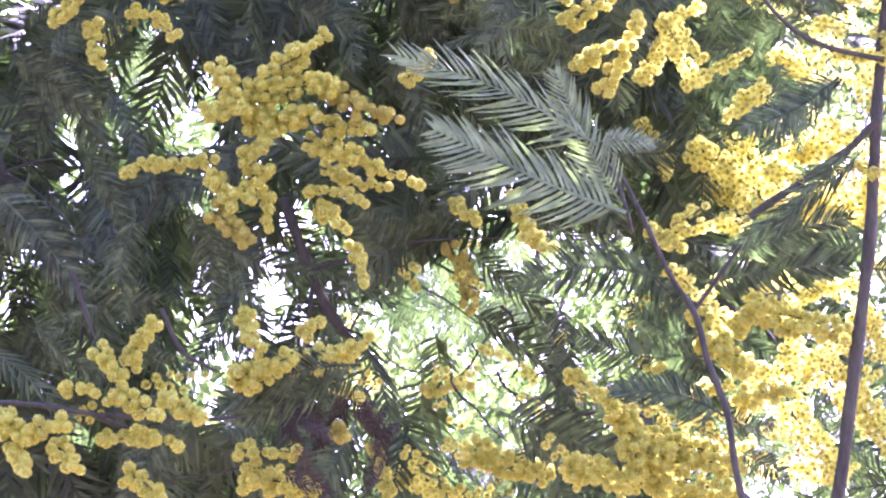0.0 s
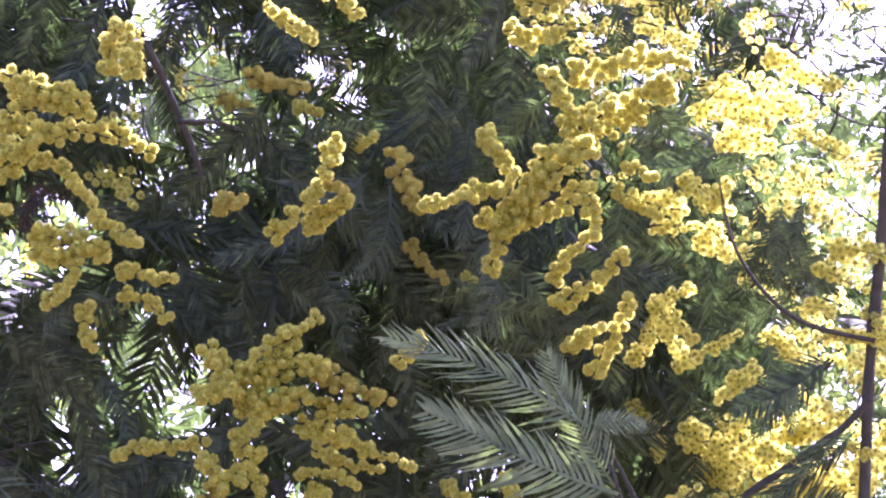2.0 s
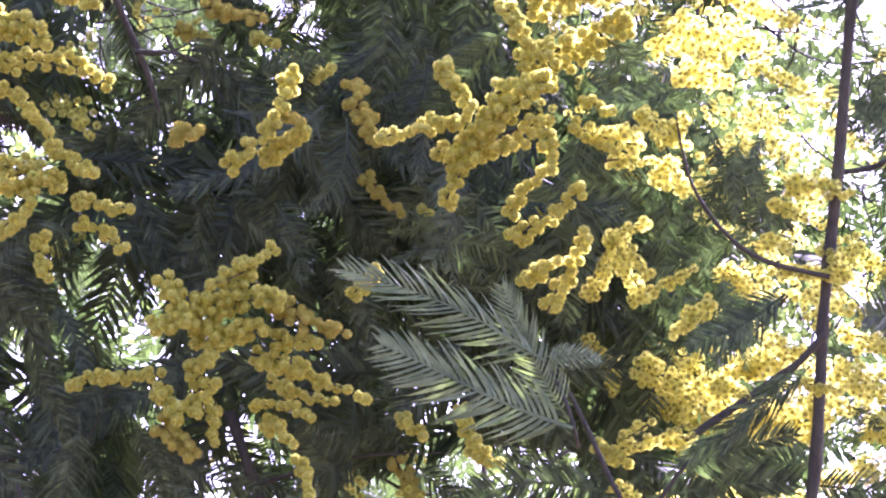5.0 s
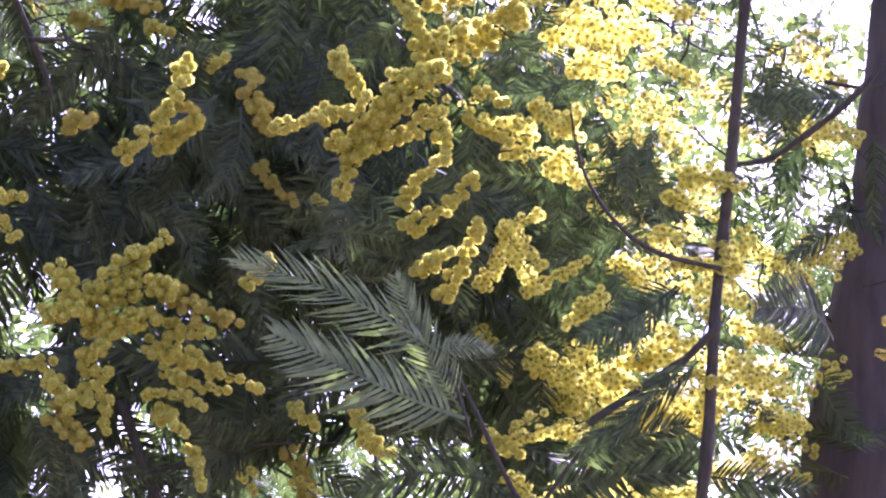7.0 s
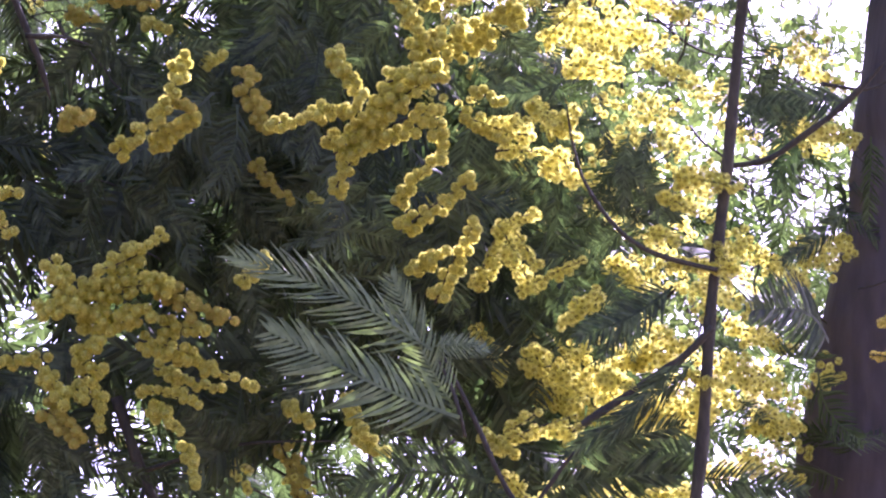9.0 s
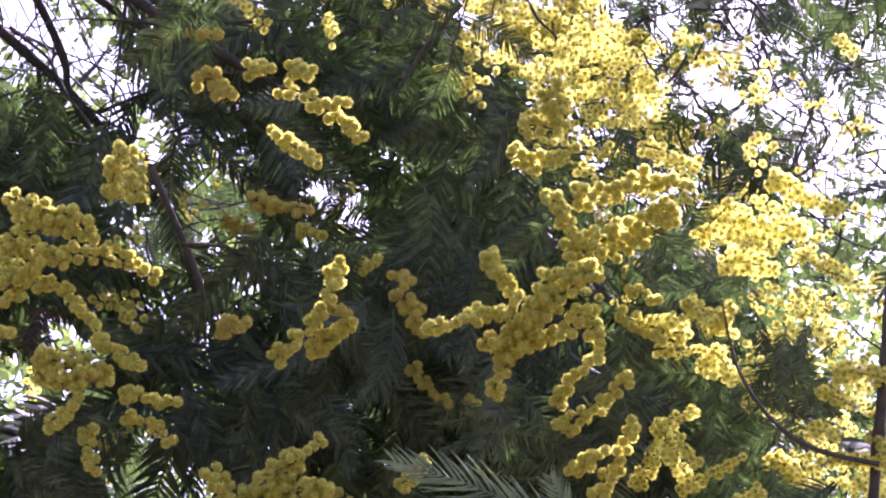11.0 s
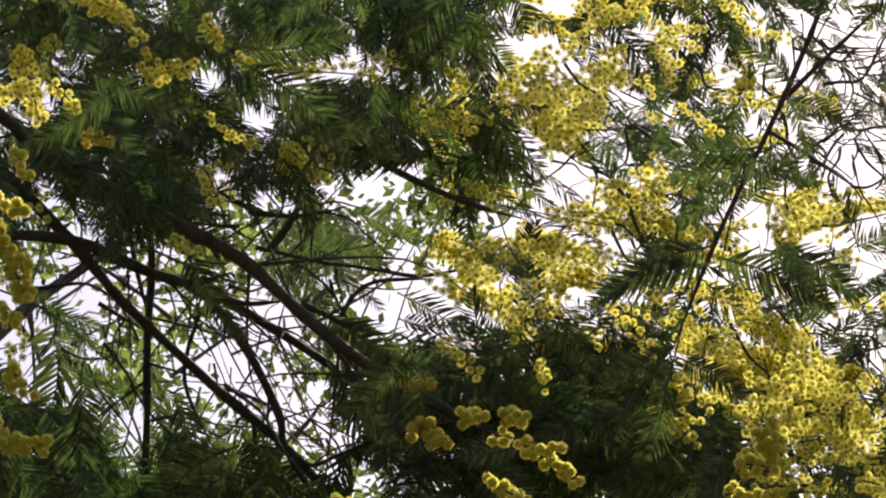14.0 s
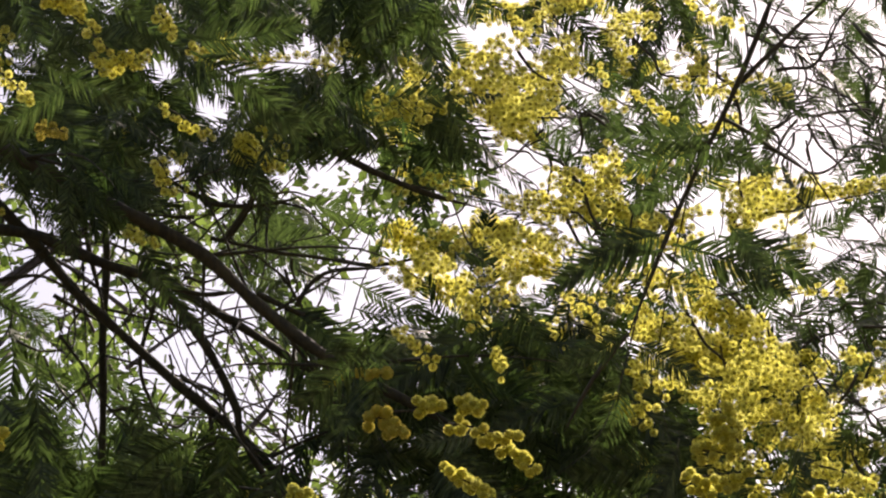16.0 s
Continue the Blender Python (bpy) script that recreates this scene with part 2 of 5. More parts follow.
limb("twig", [(-0.358, 2.397, 2.541), (-0.342, 2.399, 2.543), (-0.333, 2.404, 2.532)], 0.0016, 0.0010)
limb("twig", [(-0.367, 2.230, 2.670), (-0.356, 2.246, 2.638), (-0.350, 2.263, 2.603), (-0.341, 2.281, 2.564)], 0.0020, 0.0016)
limb("twig", [(-0.315, 2.328, 2.592), (-0.327, 2.345, 2.548), (-0.303, 2.368, 2.496)], 0.0016, 0.0012)
limb("twig", [(-0.275, 2.314, 2.505), (-0.268, 2.328, 2.472), (-0.242, 2.341, 2.443)], 0.0018, 0.0012)
limb("twig", [(-0.377, 2.269, 2.579), (-0.362, 2.275, 2.571), (-0.343, 2.282, 2.561)], 0.0016, 0.0012)
limb("branch", [(-0.301, 2.275, 2.591), (-0.283, 2.284, 2.577), (-0.230, 2.302, 2.547), (-0.196, 2.314, 2.526)], 0.0043, 0.0027)
limb("branch", [(-0.357, 2.333, 2.692), (-0.356, 2.342, 2.671), (-0.354, 2.356, 2.642), (-0.359, 2.377, 2.589), (-0.362, 2.404, 2.521), (-0.367, 2.434, 2.438)], 0.0031, 0.0026)
limb("twig", [(-0.437, 2.349, 2.625), (-0.417, 2.351, 2.629), (-0.396, 2.355, 2.629), (-0.370, 2.366, 2.612), (-0.351, 2.377, 2.593)], 0.0016, 0.0012)
limb("twig", [(-0.258, 2.271, 2.613), (-0.243, 2.265, 2.631), (-0.228, 2.255, 2.656)], 0.0020, 0.0012)
limb("twig", [(-0.312, 2.289, 2.680), (-0.266, 2.305, 2.659), (-0.218, 2.310, 2.659)], 0.0018, 0.0012)
limb("twig", [(-0.226, 2.255, 2.448), (-0.207, 2.254, 2.457), (-0.182, 2.252, 2.466)], 0.0017, 0.0011)
limb("twig", [(-0.144, 1.920, 2.243), (-0.123, 1.922, 2.243), (-0.107, 1.924, 2.239)], 0.0014, 0.0010)
limb("branch", [(0.123, 1.856, 2.617), (0.108, 1.877, 2.580), (0.086, 1.900, 2.536), (0.065, 1.919, 2.500), (0.043, 1.937, 2.462), (0.014, 1.962, 2.402)], 0.0017, 0.0013)
limb("twig", [(0.087, 1.910, 2.539), (0.111, 1.899, 2.558), (0.142, 1.885, 2.582)], 0.0017, 0.0012)
limb("branch", [(-0.211, 2.147, 2.651), (-0.175, 2.162, 2.628), (-0.123, 2.176, 2.605), (-0.078, 2.184, 2.591)], 0.0030, 0.0017)
limb("branch", [(-0.700, 2.780, 2.100), (-0.335, 2.098, 2.171), (-0.288, 2.113, 2.140), (-0.261, 2.128, 2.091), (-0.234, 2.143, 2.038), (-0.205, 2.156, 1.988)], 0.0052, 0.0024)
limb("twig", [(0.239, 1.916, 2.081), (0.225, 1.921, 2.067), (0.213, 1.925, 2.059), (0.198, 1.929, 2.049), (0.176, 1.934, 2.035), (0.162, 1.937, 2.025)], 0.0022, 0.0025)
limb("branch", [(-0.098, 2.143, 2.088), (-0.082, 2.153, 2.044), (-0.070, 2.158, 2.020), (-0.059, 2.162, 2.004)], 0.0034, 0.0038)
limb("twig", [(-0.254, 1.897, 1.920), (-0.218, 1.901, 1.919), (-0.183, 1.906, 1.915), (-0.131, 1.910, 1.913), (-0.104, 1.911, 1.915)], 0.0015, 0.0011)
limb("twig", [(-0.200, 1.910, 1.994), (-0.194, 1.914, 1.976), (-0.187, 1.918, 1.956)], 0.0014, 0.0009)
limb("twig", [(-0.153, 1.927, 1.977), (-0.143, 1.932, 1.956), (-0.130, 1.935, 1.947), (-0.118, 1.936, 1.942)], 0.0014, 0.0009)
limb("twig", [(-0.189, 1.915, 1.917), (-0.168, 1.918, 1.909), (-0.144, 1.921, 1.900)], 0.0014, 0.0009)
limb("twig", [(-0.163, 1.914, 2.287), (-0.149, 1.924, 2.260), (-0.136, 1.934, 2.233), (-0.129, 1.942, 2.212)], 0.0021, 0.0014)
limb("twig", [(0.014, 1.980, 2.412), (-0.008, 1.990, 2.387), (-0.026, 2.001, 2.359)], 0.0017, 0.0010)
limb("twig", [(-0.177, 2.192, 2.562), (-0.147, 2.196, 2.558), (-0.102, 2.195, 2.566)], 0.0017, 0.0009)
limb("twig", [(0.076, 1.910, 2.516), (0.092, 1.914, 2.507), (0.130, 1.924, 2.481)], 0.0013, 0.0012)

# ---- blossom ----
HEAD_R = 0.0034


CORE = 20  # triangles of a pompom's core


def head_arrays(seed, spikes=110, core=0.87, fan=0.13):
    """One pompom: a small core with a ball of stamens standing round it."""
    g = np.random.default_rng(seed)
    bm = bmesh.new()
    bmesh.ops.create_icosphere(bm, subdivisions=1, radius=core)
    v = [tuple(q.co) for q in bm.verts]
    t = [tuple(q.index for q in q2.verts) for q2 in bm.faces]
    bm.free()
    i = np.arange(spikes) + 0.5
    ph, th = np.arccos(1 - 2 * i / spikes), np.pi * (1 + 5 ** 0.5) * i
    d = np.stack([np.cos(th) * np.sin(ph), np.sin(th) * np.sin(ph), np.cos(ph)], 1)
    d += g.normal(0, 0.06, d.shape)
    d /= np.linalg.norm(d, axis=1)[:, None]
    for q in d:
        s = np.cross(q, g.normal(0, 1, 3))
        s /= np.linalg.norm(s)
        r = g.uniform(0.92, 1.08)
        b = len(v)
        v += [tuple(q * 0.42), tuple(q * r + s * fan), tuple(q * r - s * fan + np.cross(q, s) * fan * 0.5)]
        t.append((b, b + 1, b + 2))
    return np.array(v), np.array(t)


HEADS = [head_arrays(s) for s in range(6)]


OPEN_HEADS = [head_arrays(s + 30, 64, 0.46, 0.16) for s in range(6)]


def petal_slots(me, first, slot, heart=None):
    """Gives the pompoms' cores and stamens their materials."""
    idx = np.zeros(len(me.polygons), np.int32)
    per = len((OPEN_HEADS if heart else HEADS)[0][1])
    idx[first:] = np.where(np.arange(len(idx) - first) % per < CORE, slot + 1, slot)
    me.materials.append(heart or HEART)
    me.polygons.foreach_set("material_index", idx)
    return me


HEAD_MESHES = [petal_slots(tri_mesh("flower_head", v, t, BLOOM), 0, 0) for v, t in HEADS]
OLD_MESHES = [petal_slots(tri_mesh("flower_head", v, t, FADED), 0, 0) for v, t in HEADS]
loose_heads = 0


def turned(g):
    q = g.normal(0, 1, 4)
    w, x, y, z = q / np.linalg.norm(q)
    return np.array([[1 - 2 * (y * y + z * z), 2 * (x * y - z * w), 2 * (x * z + y * w)], [2 * (x * y + z * w), 1 - 2 * (x * x + z * z), 2 * (y * z - x * w)], [2 * (x * z - y * w), 2 * (y * z + x * w), 1 - 2 * (x * x + y * y)]])


def spray(a, b, w, aged=False):
    """A flower spray from a to b, w metres half wide: pompoms crowded along a thin stalk."""
    global loose_heads
    # Sprays high up and to the right get the heart with shade painted in.
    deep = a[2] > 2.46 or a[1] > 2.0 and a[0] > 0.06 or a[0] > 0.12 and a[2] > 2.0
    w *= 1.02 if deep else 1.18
    a, b = np.array(a), np.array(b)
    along = b - a
    size = np.linalg.norm(along)
    ax = along / max(size, 1e-6)
    s = np.cross(ax, (0, 1, 0))
    s /= np.linalg.norm(s)
    dpt = np.cross(ax, s)
    size_mean = HEAD_R * (0.84 if deep else 1.0) * rng.uniform(0.92, 1.08)
    want = max(3, int(((1.4 if w < 0.0066 else 0.75) if a[2] < 2.45 else 0.85) * (size + 2 * w) * 2 * w * 1.5 / (size_mean * size_mean * 2.6) * (1.0 if a[1] < 2.25 else 0.8)))
    spots, bend, gap = [], rng.normal(0, 0.07) * size, (1.30 if w < 0.0066 else 1.5) if a[2] < 2.45 else 1.6
    for _ in range(want * 12):
        u = rng.uniform(-w * 0.6, size + w * 0.6)
        ang, rad = rng.uniform(0, 2 * np.pi), max(0.0, w - size_mean * 0.6) * math.sqrt(rng.uniform())
        swell = 0.75 + 0.5 * noise.noise(Vector((a[0] * 30 + u * 90, a[2] * 30, 0)))
        q = min(1, max(0, u / max(size, 1e-6)))
        p = a + ax * u + s * bend * math.sin(math.pi * q) + (s * math.cos(ang) + dpt * math.sin(ang) * 0.7) * rad * min(1.15, swell + 0.35) * (1.1 - 0.4 * q)
        if all(np.dot(p - q, p - q) > (gap * size_mean) ** 2 for q in spots):
            spots.append(p)
            if len(spots) >= want:
                break
    line = [Vector(a - ax * w * 0.8), Vector(a * 0.6 + b * 0.4 + s * w * 0.2), Vector(b + ax * w * 0.4)]
    line = smooth_line(line, 4)
    sv, sf = tube(line, [0.0007 - 0.00004 * i for i in range(len(line))], 5)
    st = [(f[0], f[i], f[i + 1]) for f in sf for i in range(1, len(f) - 1)]
    near = loose_heads + len(spots) <= 300 and not deep
    if near:
        stalk = under("flower_spray", tri_mesh("flower_spray", np.array([tuple(p) for p in sv]), st, TWIG), tree, "spray of golden pompom flowers")
        for p in spots:
            ob = new("flower_head", (OLD_MESHES if aged else HEAD_MESHES)[int(rng.integers(6))])
            ob.parent = stalk
            ob.matrix_parent_inverse = Matrix.Identity(4)
            m = Matrix(turned(rng).tolist()).to_4x4() @ Matrix.Scale(size_mean * rng.uniform(0.85, 1.12), 4)
            m.translation = p
            ob.matrix_basis = m
        loose_heads += len(spots)
        return stalk
    vs, ts, base = [np.array([tuple(p) for p in sv])], [np.array(st)], len(sv)
    for p in spots:
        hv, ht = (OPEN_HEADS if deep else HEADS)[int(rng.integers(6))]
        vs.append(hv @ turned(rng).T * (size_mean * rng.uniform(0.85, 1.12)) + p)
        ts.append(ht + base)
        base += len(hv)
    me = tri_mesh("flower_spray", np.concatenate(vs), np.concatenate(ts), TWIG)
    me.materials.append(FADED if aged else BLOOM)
    petal_slots(me, len(st), 1, SHADED_HEART if deep else None)
    return under("flower_spray", me, tree, "fading ochre flowers" if aged else "")


spray((-0.065, 1.927, 2.131), (-0.081, 1.919, 2.119), 0.0034)
spray((-0.080, 1.930, 2.120), (-0.095, 1.921, 2.110), 0.0056)
spray((-0.124, 1.929, 2.112), (-0.111, 1.926, 2.090), 0.0063)
spray((-0.128, 1.935, 2.087), (-0.114, 1.926, 2.088), 0.0056)
spray((-0.102, 1.934, 2.098), (-0.064, 1.925, 2.101), 0.0085)
spray((-0.104, 1.938, 2.085), (-0.074, 1.928, 2.087), 0.0075)
spray((-0.061, 1.935, 2.101), (-0.049, 1.928, 2.089), 0.0063, True)
spray((-0.049, 1.937, 2.096), (-0.026, 1.930, 2.084), 0.0041, True)
spray((-0.061, 1.940, 2.081), (-0.042, 1.931, 2.078), 0.0050)
spray((-0.072, 1.942, 2.073), (-0.049, 1.934, 2.065), 0.0056)
spray((-0.058, 1.944, 2.067), (-0.015, 1.939, 2.050), 0.0041)
spray((-0.066, 2.004, 2.072), (-0.034, 1.997, 2.060), 0.0042)
spray((-0.108, 1.942, 2.066), (-0.098, 1.931, 2.071), 0.0050)
spray((-0.105, 1.945, 2.054), (-0.097, 1.935, 2.055), 0.0060)
spray((-0.099, 1.947, 2.047), (-0.095, 1.942, 2.024), 0.0041)
spray((-0.179, 1.988, 2.067), (-0.158, 1.979, 2.070), 0.0042)
spray((-0.159, 1.989, 2.072), (-0.131, 1.980, 2.072), 0.0045)
spray((-0.127, 1.944, 2.053), (-0.118, 1.938, 2.035), 0.0056)
spray((-0.125, 1.949, 2.033), (-0.110, 1.942, 2.020), 0.0066, True)
spray((-0.111, 1.946, 2.047), (-0.106, 1.938, 2.040), 0.0038)
spray((-0.072, 1.948, 2.047), (-0.045, 1.941, 2.039), 0.0038)
spray((-0.067, 1.950, 2.038), (-0.053, 1.944, 2.024), 0.0050)
spray((-0.019, 1.934, 2.108), (-0.007, 1.922, 2.118), 0.0041)
spray((-0.055, 1.900, 2.221), (-0.060, 1.895, 2.206), 0.0060)
spray((-0.087, 1.913, 2.176), (-0.065, 1.898, 2.195), 0.0056)
spray((-0.067, 1.913, 2.180), (-0.049, 1.900, 2.190), 0.0053)
spray((-0.062, 1.906, 2.201), (-0.049, 1.899, 2.194), 0.0038, True)
spray((-0.117, 1.907, 2.191), (-0.108, 1.898, 2.188), 0.0053, True)
spray((0.029, 1.899, 2.226), (0.043, 1.895, 2.205), 0.0053)
spray((-0.023, 1.997, 2.249), (-0.017, 1.989, 2.243), 0.0043, True)
spray((-0.021, 1.962, 2.226), (-0.010, 1.959, 2.205), 0.0065, True)
spray((-0.002, 1.911, 2.191), (0.016, 1.900, 2.192), 0.0047)
spray((0.019, 1.909, 2.197), (0.041, 1.898, 2.195), 0.0056)
spray((0.035, 1.914, 2.180), (0.082, 1.891, 2.214), 0.0081)
spray((0.032, 1.920, 2.159), (0.044, 1.905, 2.175), 0.0056)
spray((0.052, 1.912, 2.185), (0.079, 1.897, 2.196), 0.0069)
spray((0.060, 1.903, 2.214), (0.083, 1.890, 2.216), 0.0069)
spray((0.026, 1.913, 2.183), (0.035, 1.904, 2.178), 0.0034)
spray((0.062, 1.887, 2.259), (0.077, 1.884, 2.236), 0.0050)
spray((0.082, 1.971, 2.253), (0.130, 1.952, 2.271), 0.0104)
spray((0.081, 1.936, 2.276), (0.115, 1.921, 2.282), 0.0064)
spray((0.114, 1.933, 2.280), (0.141, 1.921, 2.278), 0.0042)
spray((0.084, 1.907, 2.196), (0.089, 1.904, 2.173), 0.0047)
spray((0.067, 1.921, 2.152), (0.086, 1.905, 2.170), 0.0044)
spray((0.071, 1.925, 2.138), (0.104, 1.907, 2.158), 0.0056)
spray((0.076, 1.931, 2.115), (0.090, 1.918, 2.121), 0.0050)
spray((0.089, 1.934, 2.101), (0.107, 1.914, 2.136), 0.0056)
spray((0.115, 2.007, 2.127), (0.127, 1.988, 2.157), 0.0052)
spray((0.123, 1.923, 2.135), (0.138, 1.920, 2.104), 0.0053)
spray((0.135, 1.931, 2.104), (0.167, 1.914, 2.117), 0.0041)
spray((0.129, 1.921, 2.141), (0.141, 1.910, 2.142), 0.0041)
spray((0.157, 1.933, 2.087), (0.172, 1.920, 2.093), 0.0041)
spray((-0.233, 1.876, 2.254), (-0.190, 1.877, 2.234), 0.0056)
spray((-0.230, 1.881, 2.238), (-0.189, 1.877, 2.233), 0.0038)
spray((-0.202, 1.888, 2.228), (-0.156, 1.887, 2.214), 0.0056)
spray((-0.244, 1.922, 2.240), (-0.221, 1.920, 2.220), 0.0064)
spray((-0.214, 1.892, 2.212), (-0.196, 1.889, 2.195), 0.0038)
spray((-0.197, 1.898, 2.198), (-0.185, 1.895, 2.180), 0.0034)
spray((-0.186, 1.905, 2.181), (-0.165, 1.900, 2.167), 0.0047)
spray((-0.217, 1.904, 2.171), (-0.182, 1.901, 2.159), 0.0066)
spray((-0.179, 1.879, 2.262), (-0.174, 1.863, 2.278), 0.0050)
spray((-0.179, 1.948, 2.307), (-0.173, 1.946, 2.283), 0.0065)
spray((-0.231, 1.892, 2.205), (-0.245, 1.883, 2.196), 0.0044)
spray((-0.236, 1.898, 2.186), (-0.242, 1.889, 2.177), 0.0038)
spray((-0.226, 1.878, 2.250), (-0.195, 1.873, 2.242), 0.0069)
spray((-0.233, 1.883, 2.232), (-0.207, 1.879, 2.221), 0.0063)
spray((-0.242, 1.888, 2.214), (-0.219, 1.879, 2.216), 0.0050)
spray((-0.217, 1.906, 2.164), (-0.185, 1.899, 2.164), 0.0056)
spray((-0.180, 1.913, 2.286), (-0.173, 1.906, 2.276), 0.0064)
spray((-0.214, 1.915, 2.137), (-0.198, 1.903, 2.146), 0.0044)
spray((-0.171, 1.914, 2.154), (-0.146, 1.907, 2.148), 0.0047)
spray((-0.169, 1.918, 2.141), (-0.148, 1.913, 2.127), 0.0041)
spray((-0.192, 1.918, 2.132), (-0.187, 1.914, 2.111), 0.0044)
spray((0.101, 1.906, 2.197), (0.124, 1.900, 2.179), 0.0041)
spray((0.107, 1.902, 2.210), (0.119, 1.893, 2.201), 0.0034)
spray((-0.014, 2.071, 2.214), (0.005, 2.066, 2.194), 0.0037, True)
spray((0.018, 2.075, 2.198), (0.036, 2.071, 2.178), 0.0030)
spray((0.040, 1.950, 2.044), (0.052, 1.944, 2.022), 0.0044)
spray((0.007, 2.048, 2.062), (0.017, 2.040, 2.052), 0.0046)
spray((-0.107, 2.028, 2.306), (-0.078, 2.021, 2.299), 0.0054, True)
spray((-0.082, 1.972, 2.318), (-0.071, 1.965, 2.309), 0.0049)
spray((-0.128, 2.078, 2.311), (-0.112, 2.071, 2.303), 0.0041, True)
spray((-0.082, 2.082, 2.307), (-0.071, 2.074, 2.301), 0.0041)
spray((-0.046, 2.043, 2.269), (-0.036, 2.032, 2.271), 0.0040)
spray((0.121, 2.127, 2.128), (0.136, 2.123, 2.099), 0.0048)
spray((0.154, 1.905, 2.190), (0.161, 1.892, 2.195), 0.0063)
spray((0.140, 1.902, 2.202), (0.153, 1.895, 2.189), 0.0050)
spray((0.149, 1.911, 2.169), (0.159, 1.903, 2.159), 0.0056)
spray((0.187, 1.877, 2.265), (0.217, 1.870, 2.246), 0.0063)
spray((0.127, 1.998, 2.328), (0.149, 1.990, 2.315), 0.0073)
spray((0.046, 1.974, 2.316), (0.079, 1.962, 2.315), 0.0059)
spray((0.140, 1.903, 2.201), (0.149, 1.895, 2.189), 0.0050)
spray((0.155, 1.903, 2.195), (0.161, 1.896, 2.183), 0.0050)
spray((0.153, 1.909, 2.175), (0.160, 1.902, 2.163), 0.0050)
spray((0.222, 1.906, 2.163), (0.248, 1.895, 2.155), 0.0063)
spray((0.213, 1.910, 2.152), (0.227, 1.901, 2.142), 0.0047)
spray((0.219, 1.919, 2.117), (0.249, 1.907, 2.111), 0.0050)
spray((0.238, 1.914, 2.129), (0.246, 1.906, 2.117), 0.0041)
spray((0.147, 1.890, 2.238), (0.160, 1.874, 2.249), 0.0056)
spray((0.162, 1.944, 2.263), (0.203, 1.931, 2.256), 0.0090)
spray((0.165, 1.941, 2.238), (0.187, 1.931, 2.232), 0.0083)
spray((0.252, 2.127, 2.290), (0.226, 2.116, 2.300), 0.0070)
spray((0.198, 2.058, 2.092), (0.226, 2.041, 2.106), 0.0073)
spray((0.208, 2.063, 2.066), (0.243, 2.051, 2.057), 0.0100)
spray((0.183, 1.938, 2.057), (0.195, 1.929, 2.049), 0.0056)
spray((0.227, 1.934, 2.057), (0.247, 1.922, 2.051), 0.0044)
spray((0.273, 2.123, 2.109), (0.299, 2.113, 2.093), 0.0076)
spray((0.282, 2.165, 2.144), (0.316, 2.154, 2.128), 0.0070)
spray((0.143, 1.946, 2.037), (0.127, 1.940, 2.026), 0.0034)
spray((0.131, 1.950, 2.027), (0.136, 1.940, 2.022), 0.0044)
spray((0.155, 1.948, 2.027), (0.167, 1.936, 2.028), 0.0047)
spray((0.150, 2.037, 2.090), (0.172, 2.029, 2.071), 0.0099)
spray((0.177, 2.054, 2.094), (0.197, 2.048, 2.069), 0.0100)
spray((0.288, 2.152, 2.192), (0.322, 2.142, 2.171), 0.0070)
spray((0.334, 2.196, 2.197), (0.357, 2.180, 2.204), 0.0072)
spray((0.332, 2.173, 2.276), (0.359, 2.161, 2.266), 0.0079)
spray((0.331, 2.207, 2.336), (0.359, 2.199, 2.315), 0.0066)
spray((0.297, 2.177, 2.086), (0.320, 2.164, 2.080), 0.0078)
spray((0.325, 1.898, 2.062), (0.335, 1.887, 2.057), 0.0040, True)
spray((0.329, 1.893, 2.079), (0.332, 1.882, 2.078), 0.0028, True)
spray((0.273, 2.186, 2.055), (0.320, 2.171, 2.049), 0.0078)
spray((0.207, 1.917, 2.133), (0.218, 1.907, 2.127), 0.0050)
spray((0.208, 2.163, 2.182), (0.225, 2.156, 2.166), 0.0085)
spray((0.176, 1.929, 2.100), (0.160, 1.923, 2.085), 0.0056)
spray((0.133, 1.980, 2.152), (0.145, 1.975, 2.131), 0.0048)
spray((0.134, 1.907, 2.187), (0.111, 1.897, 2.190), 0.0063)
spray((0.122, 1.911, 2.178), (0.146, 1.900, 2.174), 0.0044)
spray((-0.050, 1.956, 2.016), (-0.044, 1.950, 1.995), 0.0038)
spray((-0.183, 1.900, 1.947), (-0.172, 1.893, 1.934), 0.0049)
spray((-0.167, 1.902, 1.943), (-0.155, 1.890, 1.959), 0.0049)
spray((-0.106, 1.912, 1.968), (-0.100, 1.906, 1.950), 0.0052)
spray((-0.108, 1.918, 1.936), (-0.086, 1.907, 1.944), 0.0073)
spray((-0.081, 1.927, 1.947), (-0.044, 1.917, 1.955), 0.0074)
spray((-0.076, 1.964, 1.970), (-0.070, 1.953, 1.974), 0.0041)
spray((-0.231, 1.891, 1.907), (-0.203, 1.884, 1.908), 0.0073)
spray((-0.227, 1.894, 1.893), (-0.220, 1.886, 1.882), 0.0051)
spray((-0.204, 1.897, 1.894), (-0.195, 1.889, 1.885), 0.0060)
spray((-0.173, 1.895, 1.923), (-0.154, 1.888, 1.911), 0.0060)
spray((-0.146, 1.897, 1.921), (-0.130, 1.890, 1.910), 0.0048)
spray((-0.179, 1.908, 1.901), (-0.143, 1.901, 1.898), 0.0049)
spray((-0.166, 1.912, 1.881), (-0.153, 1.905, 1.872), 0.0061)
spray((-0.203, 1.911, 1.930), (-0.187, 1.903, 1.927), 0.0037)
spray((-0.059, 1.970, 1.942), (-0.048, 1.961, 1.934), 0.0044)
